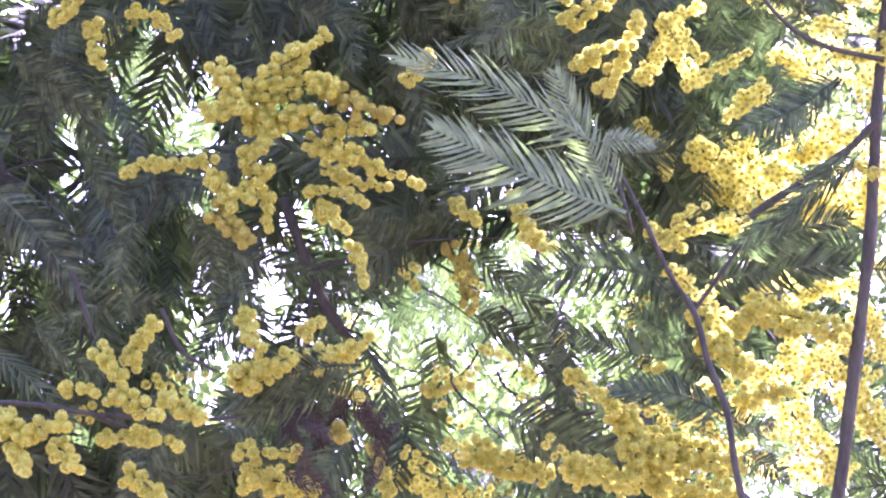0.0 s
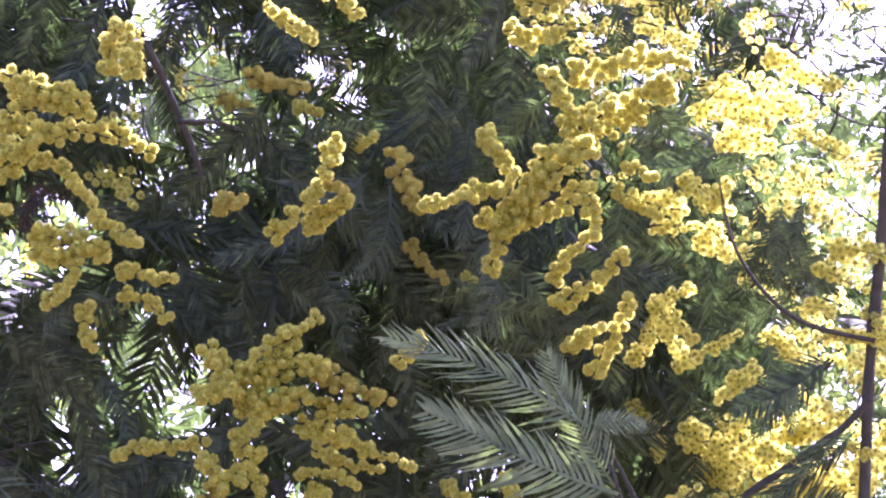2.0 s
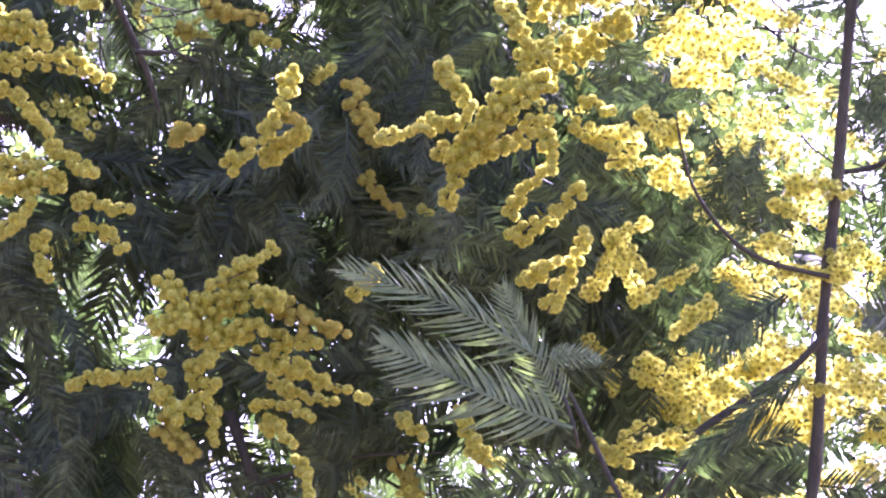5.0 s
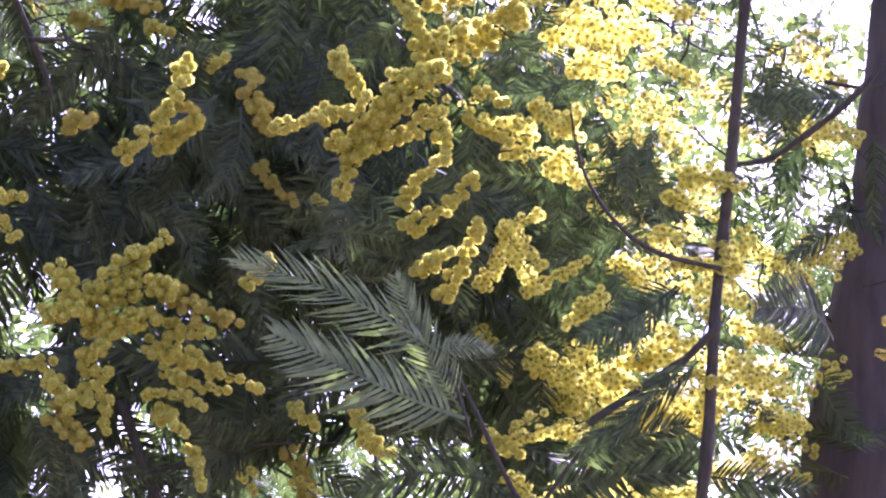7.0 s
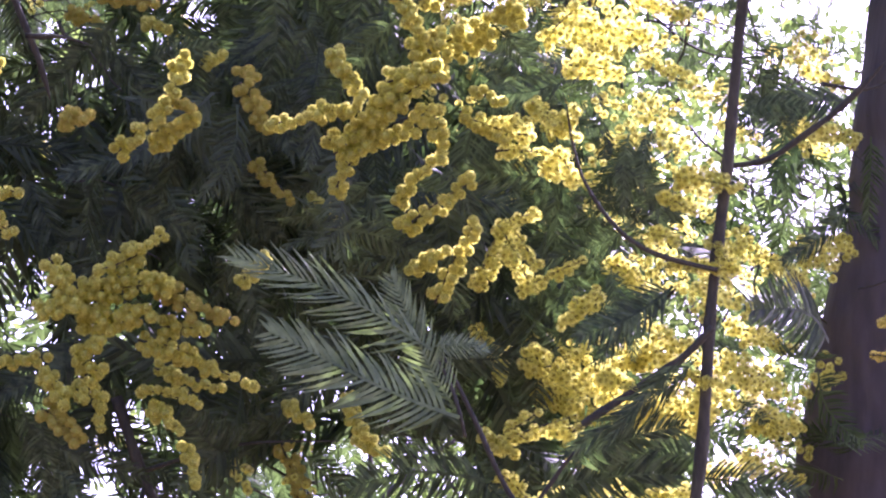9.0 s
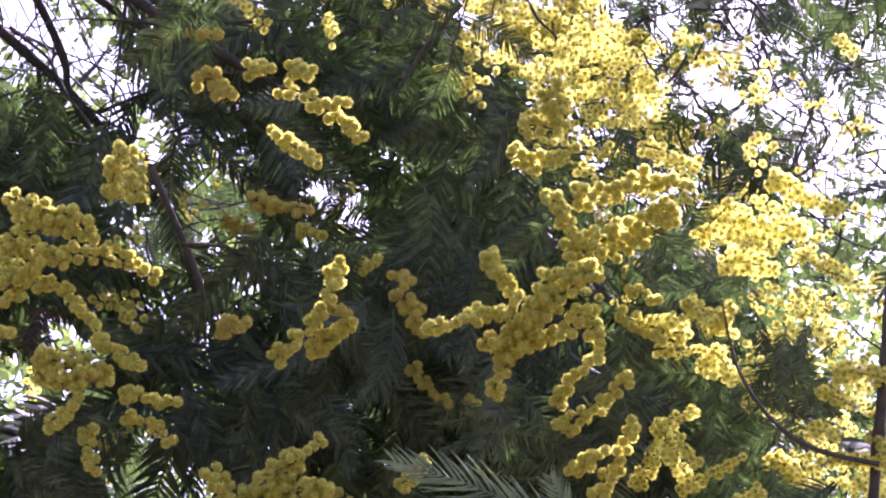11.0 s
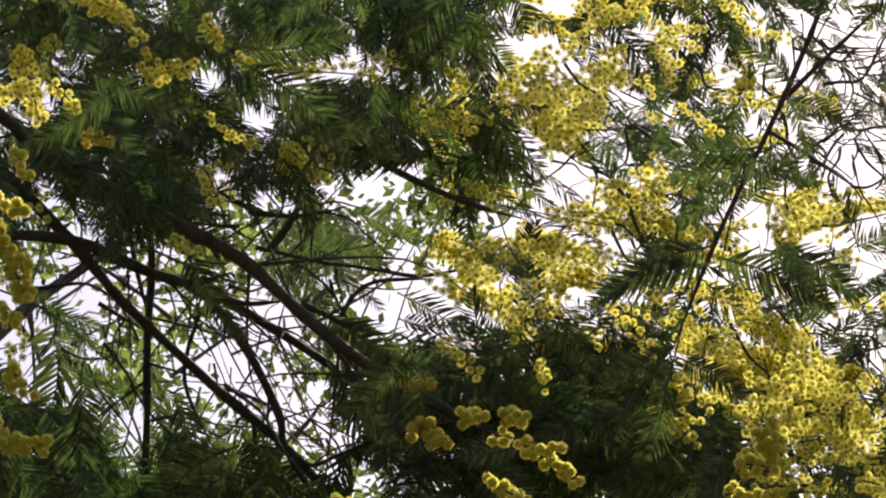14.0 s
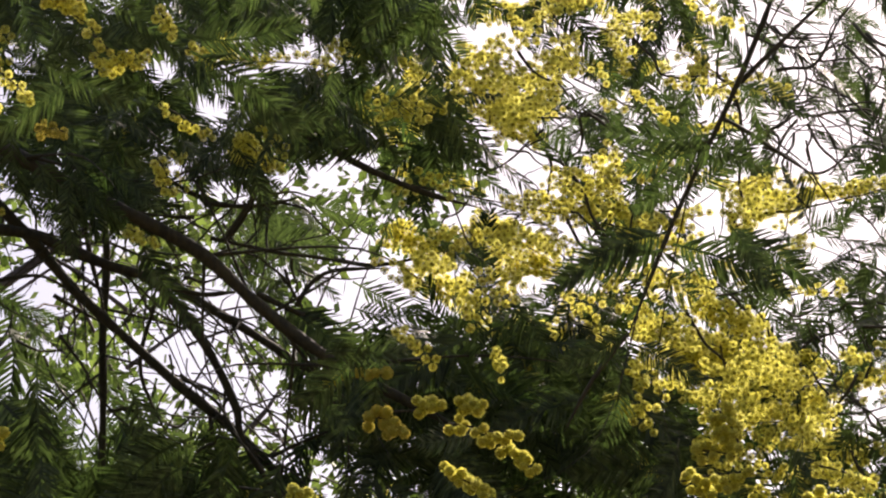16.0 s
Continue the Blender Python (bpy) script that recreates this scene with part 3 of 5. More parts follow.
spray((-0.111, 1.973, 1.905), (-0.082, 1.965, 1.903), 0.0056)
spray((-0.104, 1.976, 1.890), (-0.074, 1.969, 1.882), 0.0069)
spray((-0.059, 1.974, 1.916), (-0.053, 1.965, 1.913), 0.0047, True)
spray((-0.039, 2.075, 1.922), (-0.031, 2.069, 1.896), 0.0046)
spray((0.005, 2.103, 2.046), (0.015, 2.100, 2.011), 0.0061, True)
spray((0.116, 1.951, 2.024), (0.131, 1.942, 2.013), 0.0044)
spray((0.127, 1.955, 2.002), (0.139, 1.947, 1.989), 0.0053)
spray((0.141, 1.959, 1.979), (0.147, 1.950, 1.967), 0.0056)
spray((0.147, 1.961, 1.966), (0.163, 1.952, 1.949), 0.0081)
spray((0.142, 1.966, 1.939), (0.146, 1.956, 1.936), 0.0050)
spray((0.167, 1.965, 1.933), (0.189, 1.952, 1.936), 0.0063)
spray((0.163, 1.958, 1.973), (0.176, 1.946, 1.980), 0.0053)
spray((0.173, 1.956, 1.980), (0.216, 1.944, 1.968), 0.0088)
spray((0.206, 2.100, 2.014), (0.240, 2.084, 2.023), 0.0057)
spray((0.072, 1.969, 1.946), (0.095, 1.961, 1.927), 0.0041)
spray((0.099, 1.971, 1.923), (0.107, 1.965, 1.894), 0.0075)
spray((0.114, 1.973, 1.908), (0.160, 1.961, 1.900), 0.0113)
spray((0.074, 1.977, 1.896), (0.098, 1.967, 1.888), 0.0075)
spray((0.117, 1.975, 1.889), (0.157, 1.964, 1.881), 0.0075)
spray((0.019, 2.095, 1.924), (0.058, 2.086, 1.909), 0.0080)
spray((0.211, 2.056, 2.094), (0.237, 2.041, 2.102), 0.0060)
spray((0.217, 2.061, 2.068), (0.244, 2.048, 2.068), 0.0087)
spray((0.130, 1.950, 2.024), (0.164, 1.935, 2.034), 0.0038)
spray((0.158, 2.229, 2.144), (0.195, 2.221, 2.124), 0.0101)
spray((0.167, 2.235, 2.116), (0.213, 2.226, 2.095), 0.0086)
spray((0.170, 1.931, 2.094), (0.160, 1.923, 2.085), 0.0044)
spray((0.046, 1.955, 2.021), (0.060, 1.946, 2.014), 0.0041)
spray((0.204, 2.080, 1.982), (0.236, 2.070, 1.966), 0.0087)
spray((0.173, 2.109, 1.980), (0.205, 2.098, 1.971), 0.0067)
spray((0.204, 2.087, 1.943), (0.229, 2.080, 1.908), 0.0113)
spray((0.239, 2.106, 1.959), (0.260, 2.098, 1.931), 0.0101)
spray((0.261, 2.194, 2.024), (0.273, 2.187, 2.001), 0.0085)
spray((-0.028, 2.127, 1.915), (0.005, 2.118, 1.904), 0.0067)
spray((-0.008, 2.168, 1.973), (0.016, 2.158, 1.975), 0.0041)
spray((0.111, 1.965, 1.954), (0.118, 1.956, 1.949), 0.0038)
spray((-0.102, 1.861, 2.326), (-0.092, 1.852, 2.322), 0.0053)
spray((-0.079, 1.862, 2.326), (-0.071, 1.853, 2.321), 0.0053)
spray((-0.083, 1.866, 2.315), (-0.054, 1.861, 2.304), 0.0056)
spray((-0.056, 1.872, 2.301), (-0.044, 1.867, 2.288), 0.0044)
spray((-0.126, 1.862, 2.319), (-0.113, 1.856, 2.309), 0.0063, True)
spray((-0.092, 1.873, 2.294), (-0.087, 1.865, 2.288), 0.0028)
spray((-0.085, 1.876, 2.288), (-0.069, 1.870, 2.276), 0.0038)
spray((-0.162, 1.945, 2.374), (-0.126, 1.937, 2.376), 0.0030, True)
spray((-0.088, 2.232, 2.479), (-0.068, 2.219, 2.485), 0.0045)
spray((-0.043, 2.184, 2.594), (0.015, 2.179, 2.582), 0.0083)
spray((0.015, 2.194, 2.572), (0.047, 2.188, 2.561), 0.0056)
spray((0.092, 2.192, 2.572), (0.136, 2.175, 2.581), 0.0083)
spray((0.135, 2.183, 2.589), (0.190, 2.168, 2.587), 0.0071)
spray((0.100, 2.181, 2.597), (0.111, 2.169, 2.597), 0.0049)
spray((0.030, 2.292, 2.546), (0.080, 2.289, 2.524), 0.0132)
spray((0.056, 2.302, 2.522), (0.102, 2.294, 2.509), 0.0155)
spray((0.099, 2.368, 2.569), (0.141, 2.367, 2.538), 0.0152)
spray((0.106, 2.385, 2.524), (0.145, 2.374, 2.519), 0.0144)
spray((0.064, 1.868, 2.312), (0.071, 1.864, 2.294), 0.0069)
spray((0.051, 1.874, 2.296), (0.066, 1.866, 2.290), 0.0056)
spray((0.094, 2.113, 2.336), (0.126, 2.099, 2.343), 0.0077)
spray((0.129, 2.110, 2.342), (0.153, 2.097, 2.344), 0.0046)
spray((-0.153, 2.551, 2.744), (-0.118, 2.551, 2.724), 0.0079)
spray((-0.109, 2.557, 2.736), (-0.074, 2.547, 2.736), 0.0105)
spray((-0.145, 2.567, 2.708), (-0.110, 2.568, 2.684), 0.0096)
spray((-0.092, 2.563, 2.724), (-0.048, 2.560, 2.708), 0.0114)
spray((-0.075, 2.577, 2.692), (-0.102, 2.574, 2.672), 0.0096)
spray((-0.031, 2.508, 2.652), (0.016, 2.498, 2.651), 0.0077)
spray((0.005, 2.542, 2.775), (0.014, 2.540, 2.754), 0.0079)
spray((0.039, 2.574, 2.702), (0.078, 2.568, 2.689), 0.0088)
spray((-0.046, 2.410, 2.574), (-0.022, 2.399, 2.576), 0.0053)
spray((0.009, 2.310, 2.501), (0.025, 2.305, 2.486), 0.0070)
spray((-0.258, 1.929, 2.513), (-0.251, 1.928, 2.494), 0.0057)
spray((-0.284, 1.988, 2.498), (-0.269, 1.984, 2.488), 0.0048)
spray((-0.129, 2.220, 2.503), (-0.125, 2.213, 2.494), 0.0056)
spray((0.185, 2.601, 2.620), (0.219, 2.588, 2.619), 0.0079)
spray((0.147, 2.434, 2.503), (0.178, 2.423, 2.498), 0.0106)
spray((0.202, 2.442, 2.470), (0.233, 2.435, 2.450), 0.0106)
spray((0.186, 2.265, 2.371), (0.217, 2.257, 2.356), 0.0128)
spray((-0.228, 2.066, 2.584), (-0.202, 2.064, 2.571), 0.0065)
spray((-0.130, 2.717, 2.864), (-0.097, 2.716, 2.847), 0.0070)
spray((0.018, 2.302, 2.523), (0.033, 2.297, 2.508), 0.0050)
spray((-0.153, 2.712, 2.873), (-0.167, 2.706, 2.860), 0.0056)
spray((-0.338, 1.752, 2.504), (-0.329, 1.758, 2.472), 0.0075)
spray((-0.354, 1.759, 2.483), (-0.339, 1.751, 2.483), 0.0063)
spray((-0.321, 1.762, 2.491), (-0.309, 1.760, 2.477), 0.0050)
spray((-0.316, 1.738, 2.538), (-0.282, 1.740, 2.523), 0.0075)
spray((-0.295, 1.747, 2.529), (-0.272, 1.748, 2.512), 0.0050)
spray((-0.275, 1.757, 2.514), (-0.264, 1.754, 2.501), 0.0034)
spray((-0.274, 1.763, 2.504), (-0.268, 1.759, 2.491), 0.0034)
spray((-0.263, 1.768, 2.498), (-0.247, 1.759, 2.497), 0.0069)
spray((-0.236, 1.758, 2.524), (-0.229, 1.756, 2.509), 0.0047)
spray((-0.343, 1.775, 2.456), (-0.336, 1.772, 2.441), 0.0041)
spray((-0.360, 1.782, 2.433), (-0.338, 1.780, 2.424), 0.0056)
spray((-0.358, 1.792, 2.414), (-0.341, 1.797, 2.385), 0.0088)
spray((-0.361, 1.806, 2.379), (-0.345, 1.802, 2.370), 0.0056)
spray((-0.322, 1.883, 2.518), (-0.309, 1.877, 2.513), 0.0056, True)
spray((-0.349, 1.823, 2.345), (-0.336, 1.820, 2.332), 0.0056)
spray((-0.362, 1.832, 2.316), (-0.335, 1.830, 2.307), 0.0069)
spray((-0.099, 2.499, 2.859), (-0.042, 2.497, 2.845), 0.0140)
spray((-0.100, 2.511, 2.835), (-0.048, 2.508, 2.822), 0.0140)
spray((-0.075, 2.520, 2.819), (-0.045, 2.519, 2.798), 0.0105)
spray((-0.181, 2.509, 2.829), (-0.136, 2.510, 2.810), 0.0096)
spray((-0.109, 2.473, 2.908), (-0.088, 2.454, 2.924), 0.0079)
spray((-0.090, 2.659, 2.986), (-0.034, 2.655, 2.975), 0.0122)
spray((-0.028, 2.649, 3.009), (0.018, 2.647, 2.990), 0.0122)
spray((0.011, 2.495, 2.871), (0.029, 2.480, 2.877), 0.0079)
spray((-0.024, 2.502, 2.856), (0.054, 2.496, 2.845), 0.0088)
spray((0.071, 2.320, 2.771), (0.082, 2.317, 2.754), 0.0049)
spray((0.085, 2.334, 2.741), (0.110, 2.321, 2.745), 0.0049)
spray((-0.157, 2.670, 2.958), (-0.144, 2.677, 2.924), 0.0094)
spray((-0.247, 1.990, 2.620), (-0.208, 1.989, 2.609), 0.0049)
spray((-0.206, 1.998, 2.613), (-0.160, 1.995, 2.606), 0.0042)
spray((-0.219, 2.019, 2.569), (-0.204, 2.017, 2.552), 0.0063)
spray((-0.266, 2.004, 2.588), (-0.238, 2.006, 2.568), 0.0049)
spray((-0.042, 2.655, 2.997), (-0.022, 2.631, 3.020), 0.0094)
spray((0.098, 2.255, 2.627), (0.117, 2.241, 2.632), 0.0070)
spray((0.105, 2.260, 2.616), (0.151, 2.245, 2.619), 0.0085)
spray((-0.162, 2.553, 2.737), (-0.119, 2.554, 2.716), 0.0096)
spray((-0.128, 2.570, 2.705), (-0.094, 2.569, 2.684), 0.0096)
spray((-0.092, 2.554, 2.744), (-0.040, 2.558, 2.714), 0.0114)
spray((-0.076, 2.572, 2.703), (-0.036, 2.561, 2.706), 0.0088)
spray((0.071, 2.288, 2.554), (0.101, 2.283, 2.538), 0.0117)
spray((-0.050, 2.641, 3.022), (-0.068, 2.627, 3.026), 0.0085)
spray((-0.210, 2.633, 3.022), (-0.191, 2.637, 2.996), 0.0075)
spray((-0.331, 1.817, 2.599), (-0.304, 1.814, 2.592), 0.0053)
spray((0.044, 2.473, 2.912), (0.051, 2.481, 2.876), 0.0053)
spray((0.088, 2.346, 2.718), (0.056, 2.335, 2.719), 0.0037)

# ---- leaves ----
def leaf_arrays(seed, pairs, steps, pinna, wide, uneven=4.0, gaps=0.0):
    """A feathered leaf, 1 long along y, its face to z: a midrib with pairs of pinnae, each a slender curved strip whose small leaflets notch its edges."""
    g = np.random.default_rng(seed)
    v, t = [], []
    droop, sway = g.uniform(0.05, 0.35), g.uniform(-0.015, 0.015) * uneven

    def midrib(u):
        return np.array([sway * math.sin(math.pi * u) + 0.012 * math.sin(5 * u + seed), u, -droop * u * u])

    for i in range(pairs):
        u = 0.08 + 0.92 * i / (pairs - 1)
        mid = midrib(u)
        size = pinna * (0.45 + 0.55 * math.sin(math.pi * min(1, 0.18 + 0.85 * u))) * (1.0 if u < 0.93 else 0.7)
        for sd in (-1, 1):
            if g.uniform() < gaps:
                continue
            ang = math.radians(g.normal(62 - 22 * u, uneven))
            d = np.array([sd * math.sin(ang), math.cos(ang), g.normal(-0.18, 0.1)])
            d /= np.linalg.norm(d)
            side = np.cross(d, (0, 0, 1)) + np.array([0, 0, g.normal(0.25 * sd, 0.3)])
            side /= np.linalg.norm(side)
            bend, sag, reach = g.uniform(0.10, 0.34), g.uniform(0.0, 0.3), size * g.uniform(1 - 0.03 * uneven, 1.06)
            b = len(v)
            for q in range(steps + 1):
                k = q / steps
                p = mid + d * reach * k + np.array([0, bend, -sag]) * reach * k * k
                half = wide * (0.5 + 0.62 * math.sin(math.pi * min(1, 0.12 + 0.8 * k))) * (1 - 0.8 * k ** 4) * (1.1 if q % 2 else 0.88)
                v.extend([p - side * half, p + side * half])
            for q in range(steps):
                c = b + 2 * q
                t.extend([(c, c + 1, c + 3), (c, c + 3, c + 2)])
    b = len(v)
    for u in np.linspace(0, 1, 7):
        m, r = midrib(u) + np.array([0, 0, 0.004]), 0.011 * (1 - 0.75 * u)
        v.extend([m + np.array([-r, 0, 0]), m + np.array([r, 0, 0])])
    for i in range(6):
        c = b + 2 * i
        t.extend([(c, c + 1, c + 3), (c, c + 3, c + 2)])
    return np.array(v), np.array(t)


FINE = [leaf_arrays(s, 34, 3, 0.24, 0.0105, 6.0, 0.04) for s in range(6)]
LIT_MESHES = [tri_mesh("leaf", *leaf_arrays(s + 60, 27, 8, 0.27, 0.0098, 2.5), LIT_FROND) for s in range(4)]
FINE_MESHES = [tri_mesh("leaf", v, t, FROND) for v, t in FINE]
COARSE = [leaf_arrays(s + 20, 24, 2, 0.26, 0.0150, 9.0, 0.06) for s in range(6)]
CHUNKY = [leaf_arrays(s + 80, 33, 2, 0.20 + 0.02 * (s % 4), 0.0100, 8.0, 0.08) for s in range(8)]
PLAIN = [leaf_arrays(s + 120, 14, 1, 0.28, 0.022, 9.0, 0.06) for s in range(4)]
MIDDLE = [leaf_arrays(s + 40, 30, 2, 0.24, 0.0118, 8.0, 0.06) for s in range(5)]


def leaf(base, tip, pinna, face=None, meshes=FINE_MESHES, label=""):
    """A leaf from base to tip; pinna: the half width against the length."""
    base, tip = Vector(base), Vector(tip)
    y = tip - base
    size = y.length
    y.normalize()
    z = Vector(face or (rng.normal(0, 0.25), -1, rng.normal(-0.35, 0.2)))
    x = y.cross(z).normalized()
    z = x.cross(y)
    m = Matrix((x, y, z)).transposed().to_4x4() @ Matrix.Diagonal((size * pinna / 0.25, size, size, 1))
    m.translation = base
    ob = under("leaf", meshes[int(rng.integers(len(meshes)))], tree, label)
    ob.matrix_basis = m
    return ob


# Foremost leaves: their brightness is put into the paler colour.
leaf((0.082, 1.845, 2.048), (-0.013, 1.815, 2.098), 0.17, (0.05, -1, 0.25), LIT_MESHES, "front leaf with light painted into its colour")
leaf((0.096, 1.845, 2.012), (0.002, 1.815, 2.053), 0.25, (0.05, -1, 0.25), LIT_MESHES, "front leaf with light painted into its colour")
leaf((0.094, 1.851, 2.018), (0.060, 1.835, 2.085), 0.20, (-0.1, -1, 0.15), LIT_MESHES, "front leaf with light painted into its colour")
leaf((0.082, 1.846, 2.050), (0.111, 1.850, 2.053), 0.34, (0.1, -1, 0.35), LIT_MESHES, "front leaf with light painted into its colour")
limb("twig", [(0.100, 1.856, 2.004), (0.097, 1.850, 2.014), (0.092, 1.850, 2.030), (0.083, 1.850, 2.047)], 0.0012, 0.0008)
leaf((0.213, 1.875, 2.092), (0.162, 1.866, 2.065), 0.34)
leaf((0.149, 1.932, 2.171), (0.104, 1.916, 2.163), 0.30)
leaf((0.158, 1.916, 2.220), (0.116, 1.901, 2.210), 0.30)
leaf((-0.078, 1.994, 2.255), (-0.045, 1.973, 2.257), 0.30)
leaf((0.047, 2.038, 2.102), (-0.005, 2.045, 2.077), 0.25)
leaf((-0.217, 1.920, 2.117), (-0.192, 1.917, 2.136), 0.30)
leaf((0.116, 1.907, 1.992), (0.036, 1.931, 1.990), 0.30)
leaf((0.158, 1.911, 2.004), (0.183, 1.917, 2.014), 0.34)
leaf((0.159, 1.921, 2.006), (0.218, 1.903, 2.017), 0.30)
leaf((0.227, 1.892, 2.057), (0.158, 1.871, 2.001), 0.14)
leaf((0.151, 1.918, 1.915), (0.091, 1.929, 1.935), 0.28)
leaf((0.152, 1.909, 1.912), (0.185, 1.926, 1.913), 0.32)
leaf((0.142, 1.955, 1.997), (0.223, 1.947, 2.001), 0.30)
leaf((0.136, 1.961, 1.966), (0.100, 1.980, 1.989), 0.30)
leaf((0.160, 1.921, 1.897), (0.188, 1.931, 1.880), 0.35)
leaf((-0.044, 1.919, 1.943), (-0.123, 1.919, 1.921), 0.25)
leaf((-0.044, 1.929, 1.943), (-0.111, 1.932, 1.911), 0.22)
leaf((-0.168, 1.926, 2.029), (-0.177, 1.936, 1.974), 0.28)
leaf((-0.129, 1.949, 2.027), (-0.126, 1.959, 1.985), 0.30)
leaf((0.144, 1.943, 1.953), (0.071, 1.965, 1.967), 0.30)
leaf((-0.186, 1.934, 1.980), (-0.213, 1.925, 1.959), 0.25)
leaf((-0.120, 1.955, 2.003), (-0.100, 1.942, 1.975), 0.30)
leaf((-0.178, 1.911, 1.944), (-0.144, 1.914, 1.945), 0.25)
leaf((0.261, 1.939, 2.213), (0.293, 1.914, 2.209), 0.30)
leaf((0.332, 1.994, 2.238), (0.277, 1.937, 2.211), 0.20)
leaf((0.322, 1.965, 2.165), (0.286, 1.945, 2.128), 0.22)
leaf((0.318, 2.015, 2.097), (0.282, 1.918, 2.092), 0.30)
leaf((0.255, 1.933, 2.044), (0.273, 1.954, 2.033), 0.30)
leaf((0.239, 1.962, 2.018), (0.170, 1.968, 2.025), 0.28)
leaf((0.239, 1.994, 2.012), (0.299, 1.987, 2.005), 0.28)
leaf((0.216, 1.864, 2.050), (0.177, 1.848, 2.002), 0.12)
leaf((0.176, 1.962, 2.168), (0.215, 1.963, 2.149), 0.20)
leaf((0.035, 1.878, 2.421), (-0.023, 1.858, 2.393), 0.26)
leaf((0.042, 1.886, 2.428), (0.098, 1.868, 2.388), 0.28)
leaf((0.013, 1.897, 2.378), (-0.024, 1.893, 2.360), 0.30)
leaf((0.018, 1.881, 2.364), (0.053, 1.898, 2.346), 0.30)
leaf((0.070, 1.899, 2.494), (0.017, 1.905, 2.484), 0.30)
leaf((0.068, 1.902, 2.438), (0.118, 1.883, 2.401), 0.30)
leaf((-0.158, 1.892, 2.373), (-0.113, 1.895, 2.373), 0.28)
leaf((-0.132, 1.889, 2.385), (-0.178, 1.904, 2.340), 0.30)
leaf((0.121, 1.919, 2.444), (0.154, 1.909, 2.461), 0.30)
leaf((0.060, 1.928, 2.479), (0.090, 1.897, 2.496), 0.30)
leaf((0.038, 1.874, 2.430), (-0.020, 1.856, 2.398), 0.26)
leaf((0.073, 1.854, 2.423), (0.096, 1.856, 2.392), 0.30)
leaf((0.068, 1.896, 2.500), (0.006, 1.895, 2.506), 0.26)
leaf((0.089, 1.880, 2.531), (0.055, 1.867, 2.559), 0.30)
leaf((-0.303, 1.759, 2.502), (-0.247, 1.763, 2.512), 0.28)
leaf((-0.303, 1.760, 2.499), (-0.255, 1.777, 2.481), 0.28)
leaf((-0.286, 1.769, 2.489), (-0.342, 1.771, 2.465), 0.28)
leaf((-0.215, 1.920, 2.544), (-0.155, 1.930, 2.535), 0.28)
leaf((-0.170, 1.882, 2.625), (-0.212, 1.892, 2.598), 0.28)
leaf((0.086, 1.883, 2.525), (0.124, 1.889, 2.508), 0.30)
leaf((0.054, 1.905, 2.483), (0.020, 1.914, 2.464), 0.30)
leaf((0.114, 1.860, 2.567), (0.082, 1.852, 2.587), 0.30)
leaf((-0.231, 1.858, 2.552), (-0.171, 1.885, 2.510), 0.26)
leaf((-0.239, 1.897, 2.583), (-0.172, 1.901, 2.589), 0.30)
leaf((0.064, 1.899, 2.494), (0.103, 1.904, 2.480), 0.30)

CLEAR = []


def clearing(x, z, rx, rz):
    """A gap in the foliage, through which sky and far trees show."""
    CLEAR.append((x, z, rx, rz))


clearing(-0.166, 2.163, 0.012, 0.013)
clearing(-0.195, 2.198, 0.012, 0.013)
clearing(-0.060, 2.230, 0.006, 0.008)
clearing(-0.272, 2.237, 0.014, 0.014)
clearing(-0.134, 2.370, 0.006, 0.005)
clearing(0.142, 2.329, 0.005, 0.005)
clearing(-0.233, 2.267, 0.014, 0.010)
clearing(-0.236, 2.126, 0.008, 0.009)
clearing(-0.238, 2.088, 0.009, 0.006)
clearing(-0.212, 2.156, 0.007, 0.007)
clearing(-0.065, 2.382, 0.004, 0.003)
clearing(-0.128, 2.245, 0.006, 0.006)
clearing(-0.270, 2.090, 0.006, 0.008)
clearing(-0.256, 2.305, 0.009, 0.009)
clearing(-0.026, 2.007, 0.016, 0.011)
clearing(-0.001, 2.046, 0.014, 0.014)
clearing(0.030, 2.054, 0.010, 0.010)
clearing(0.023, 1.993, 0.021, 0.010)
clearing(0.101, 2.061, 0.021, 0.010)
clearing(0.100, 2.007, 0.021, 0.016)
clearing(0.062, 2.054, 0.021, 0.012)
clearing(0.013, 1.957, 0.011, 0.010)
clearing(-0.152, 2.011, 0.008, 0.007)
clearing(-0.110, 2.025, 0.012, 0.007)
clearing(-0.146, 2.048, 0.007, 0.009)
clearing(-0.057, 1.940, 0.010, 0.021)
clearing(-0.245, 2.057, 0.003, 0.003)
clearing(-0.224, 2.447, 0.014, 0.017)
clearing(-0.154, 2.391, 0.009, 0.008)
clearing(-0.304, 2.517, 0.019, 0.024)
clearing(-0.240, 2.516, 0.012, 0.017)
clearing(-0.346, 2.530, 0.014, 0.017)
clearing(-0.177, 2.609, 0.016, 0.012)
clearing(-0.242, 2.623, 0.017, 0.021)
clearing(-0.139, 2.371, 0.013, 0.008)
clearing(-0.183, 2.399, 0.008, 0.008)
clearing(-0.161, 2.337, 0.008, 0.008)
clearing(-0.203, 2.568, 0.024, 0.021)
clearing(-0.183, 2.431, 0.006, 0.008)
clearing(-0.340, 2.450, 0.017, 0.021)
clearing(-0.040, 2.396, 0.006, 0.004)
clearing(-0.246, 2.752, 0.008, 0.006)
clearing(-0.277, 2.784, 0.008, 0.008)
clearing(-0.333, 2.788, 0.008, 0.006)
clearing(-0.262, 2.801, 0.006, 0.009)
clearing(-0.402, 2.686, 0.006, 0.004)
clearing(-0.230, 2.714, 0.014, 0.008)
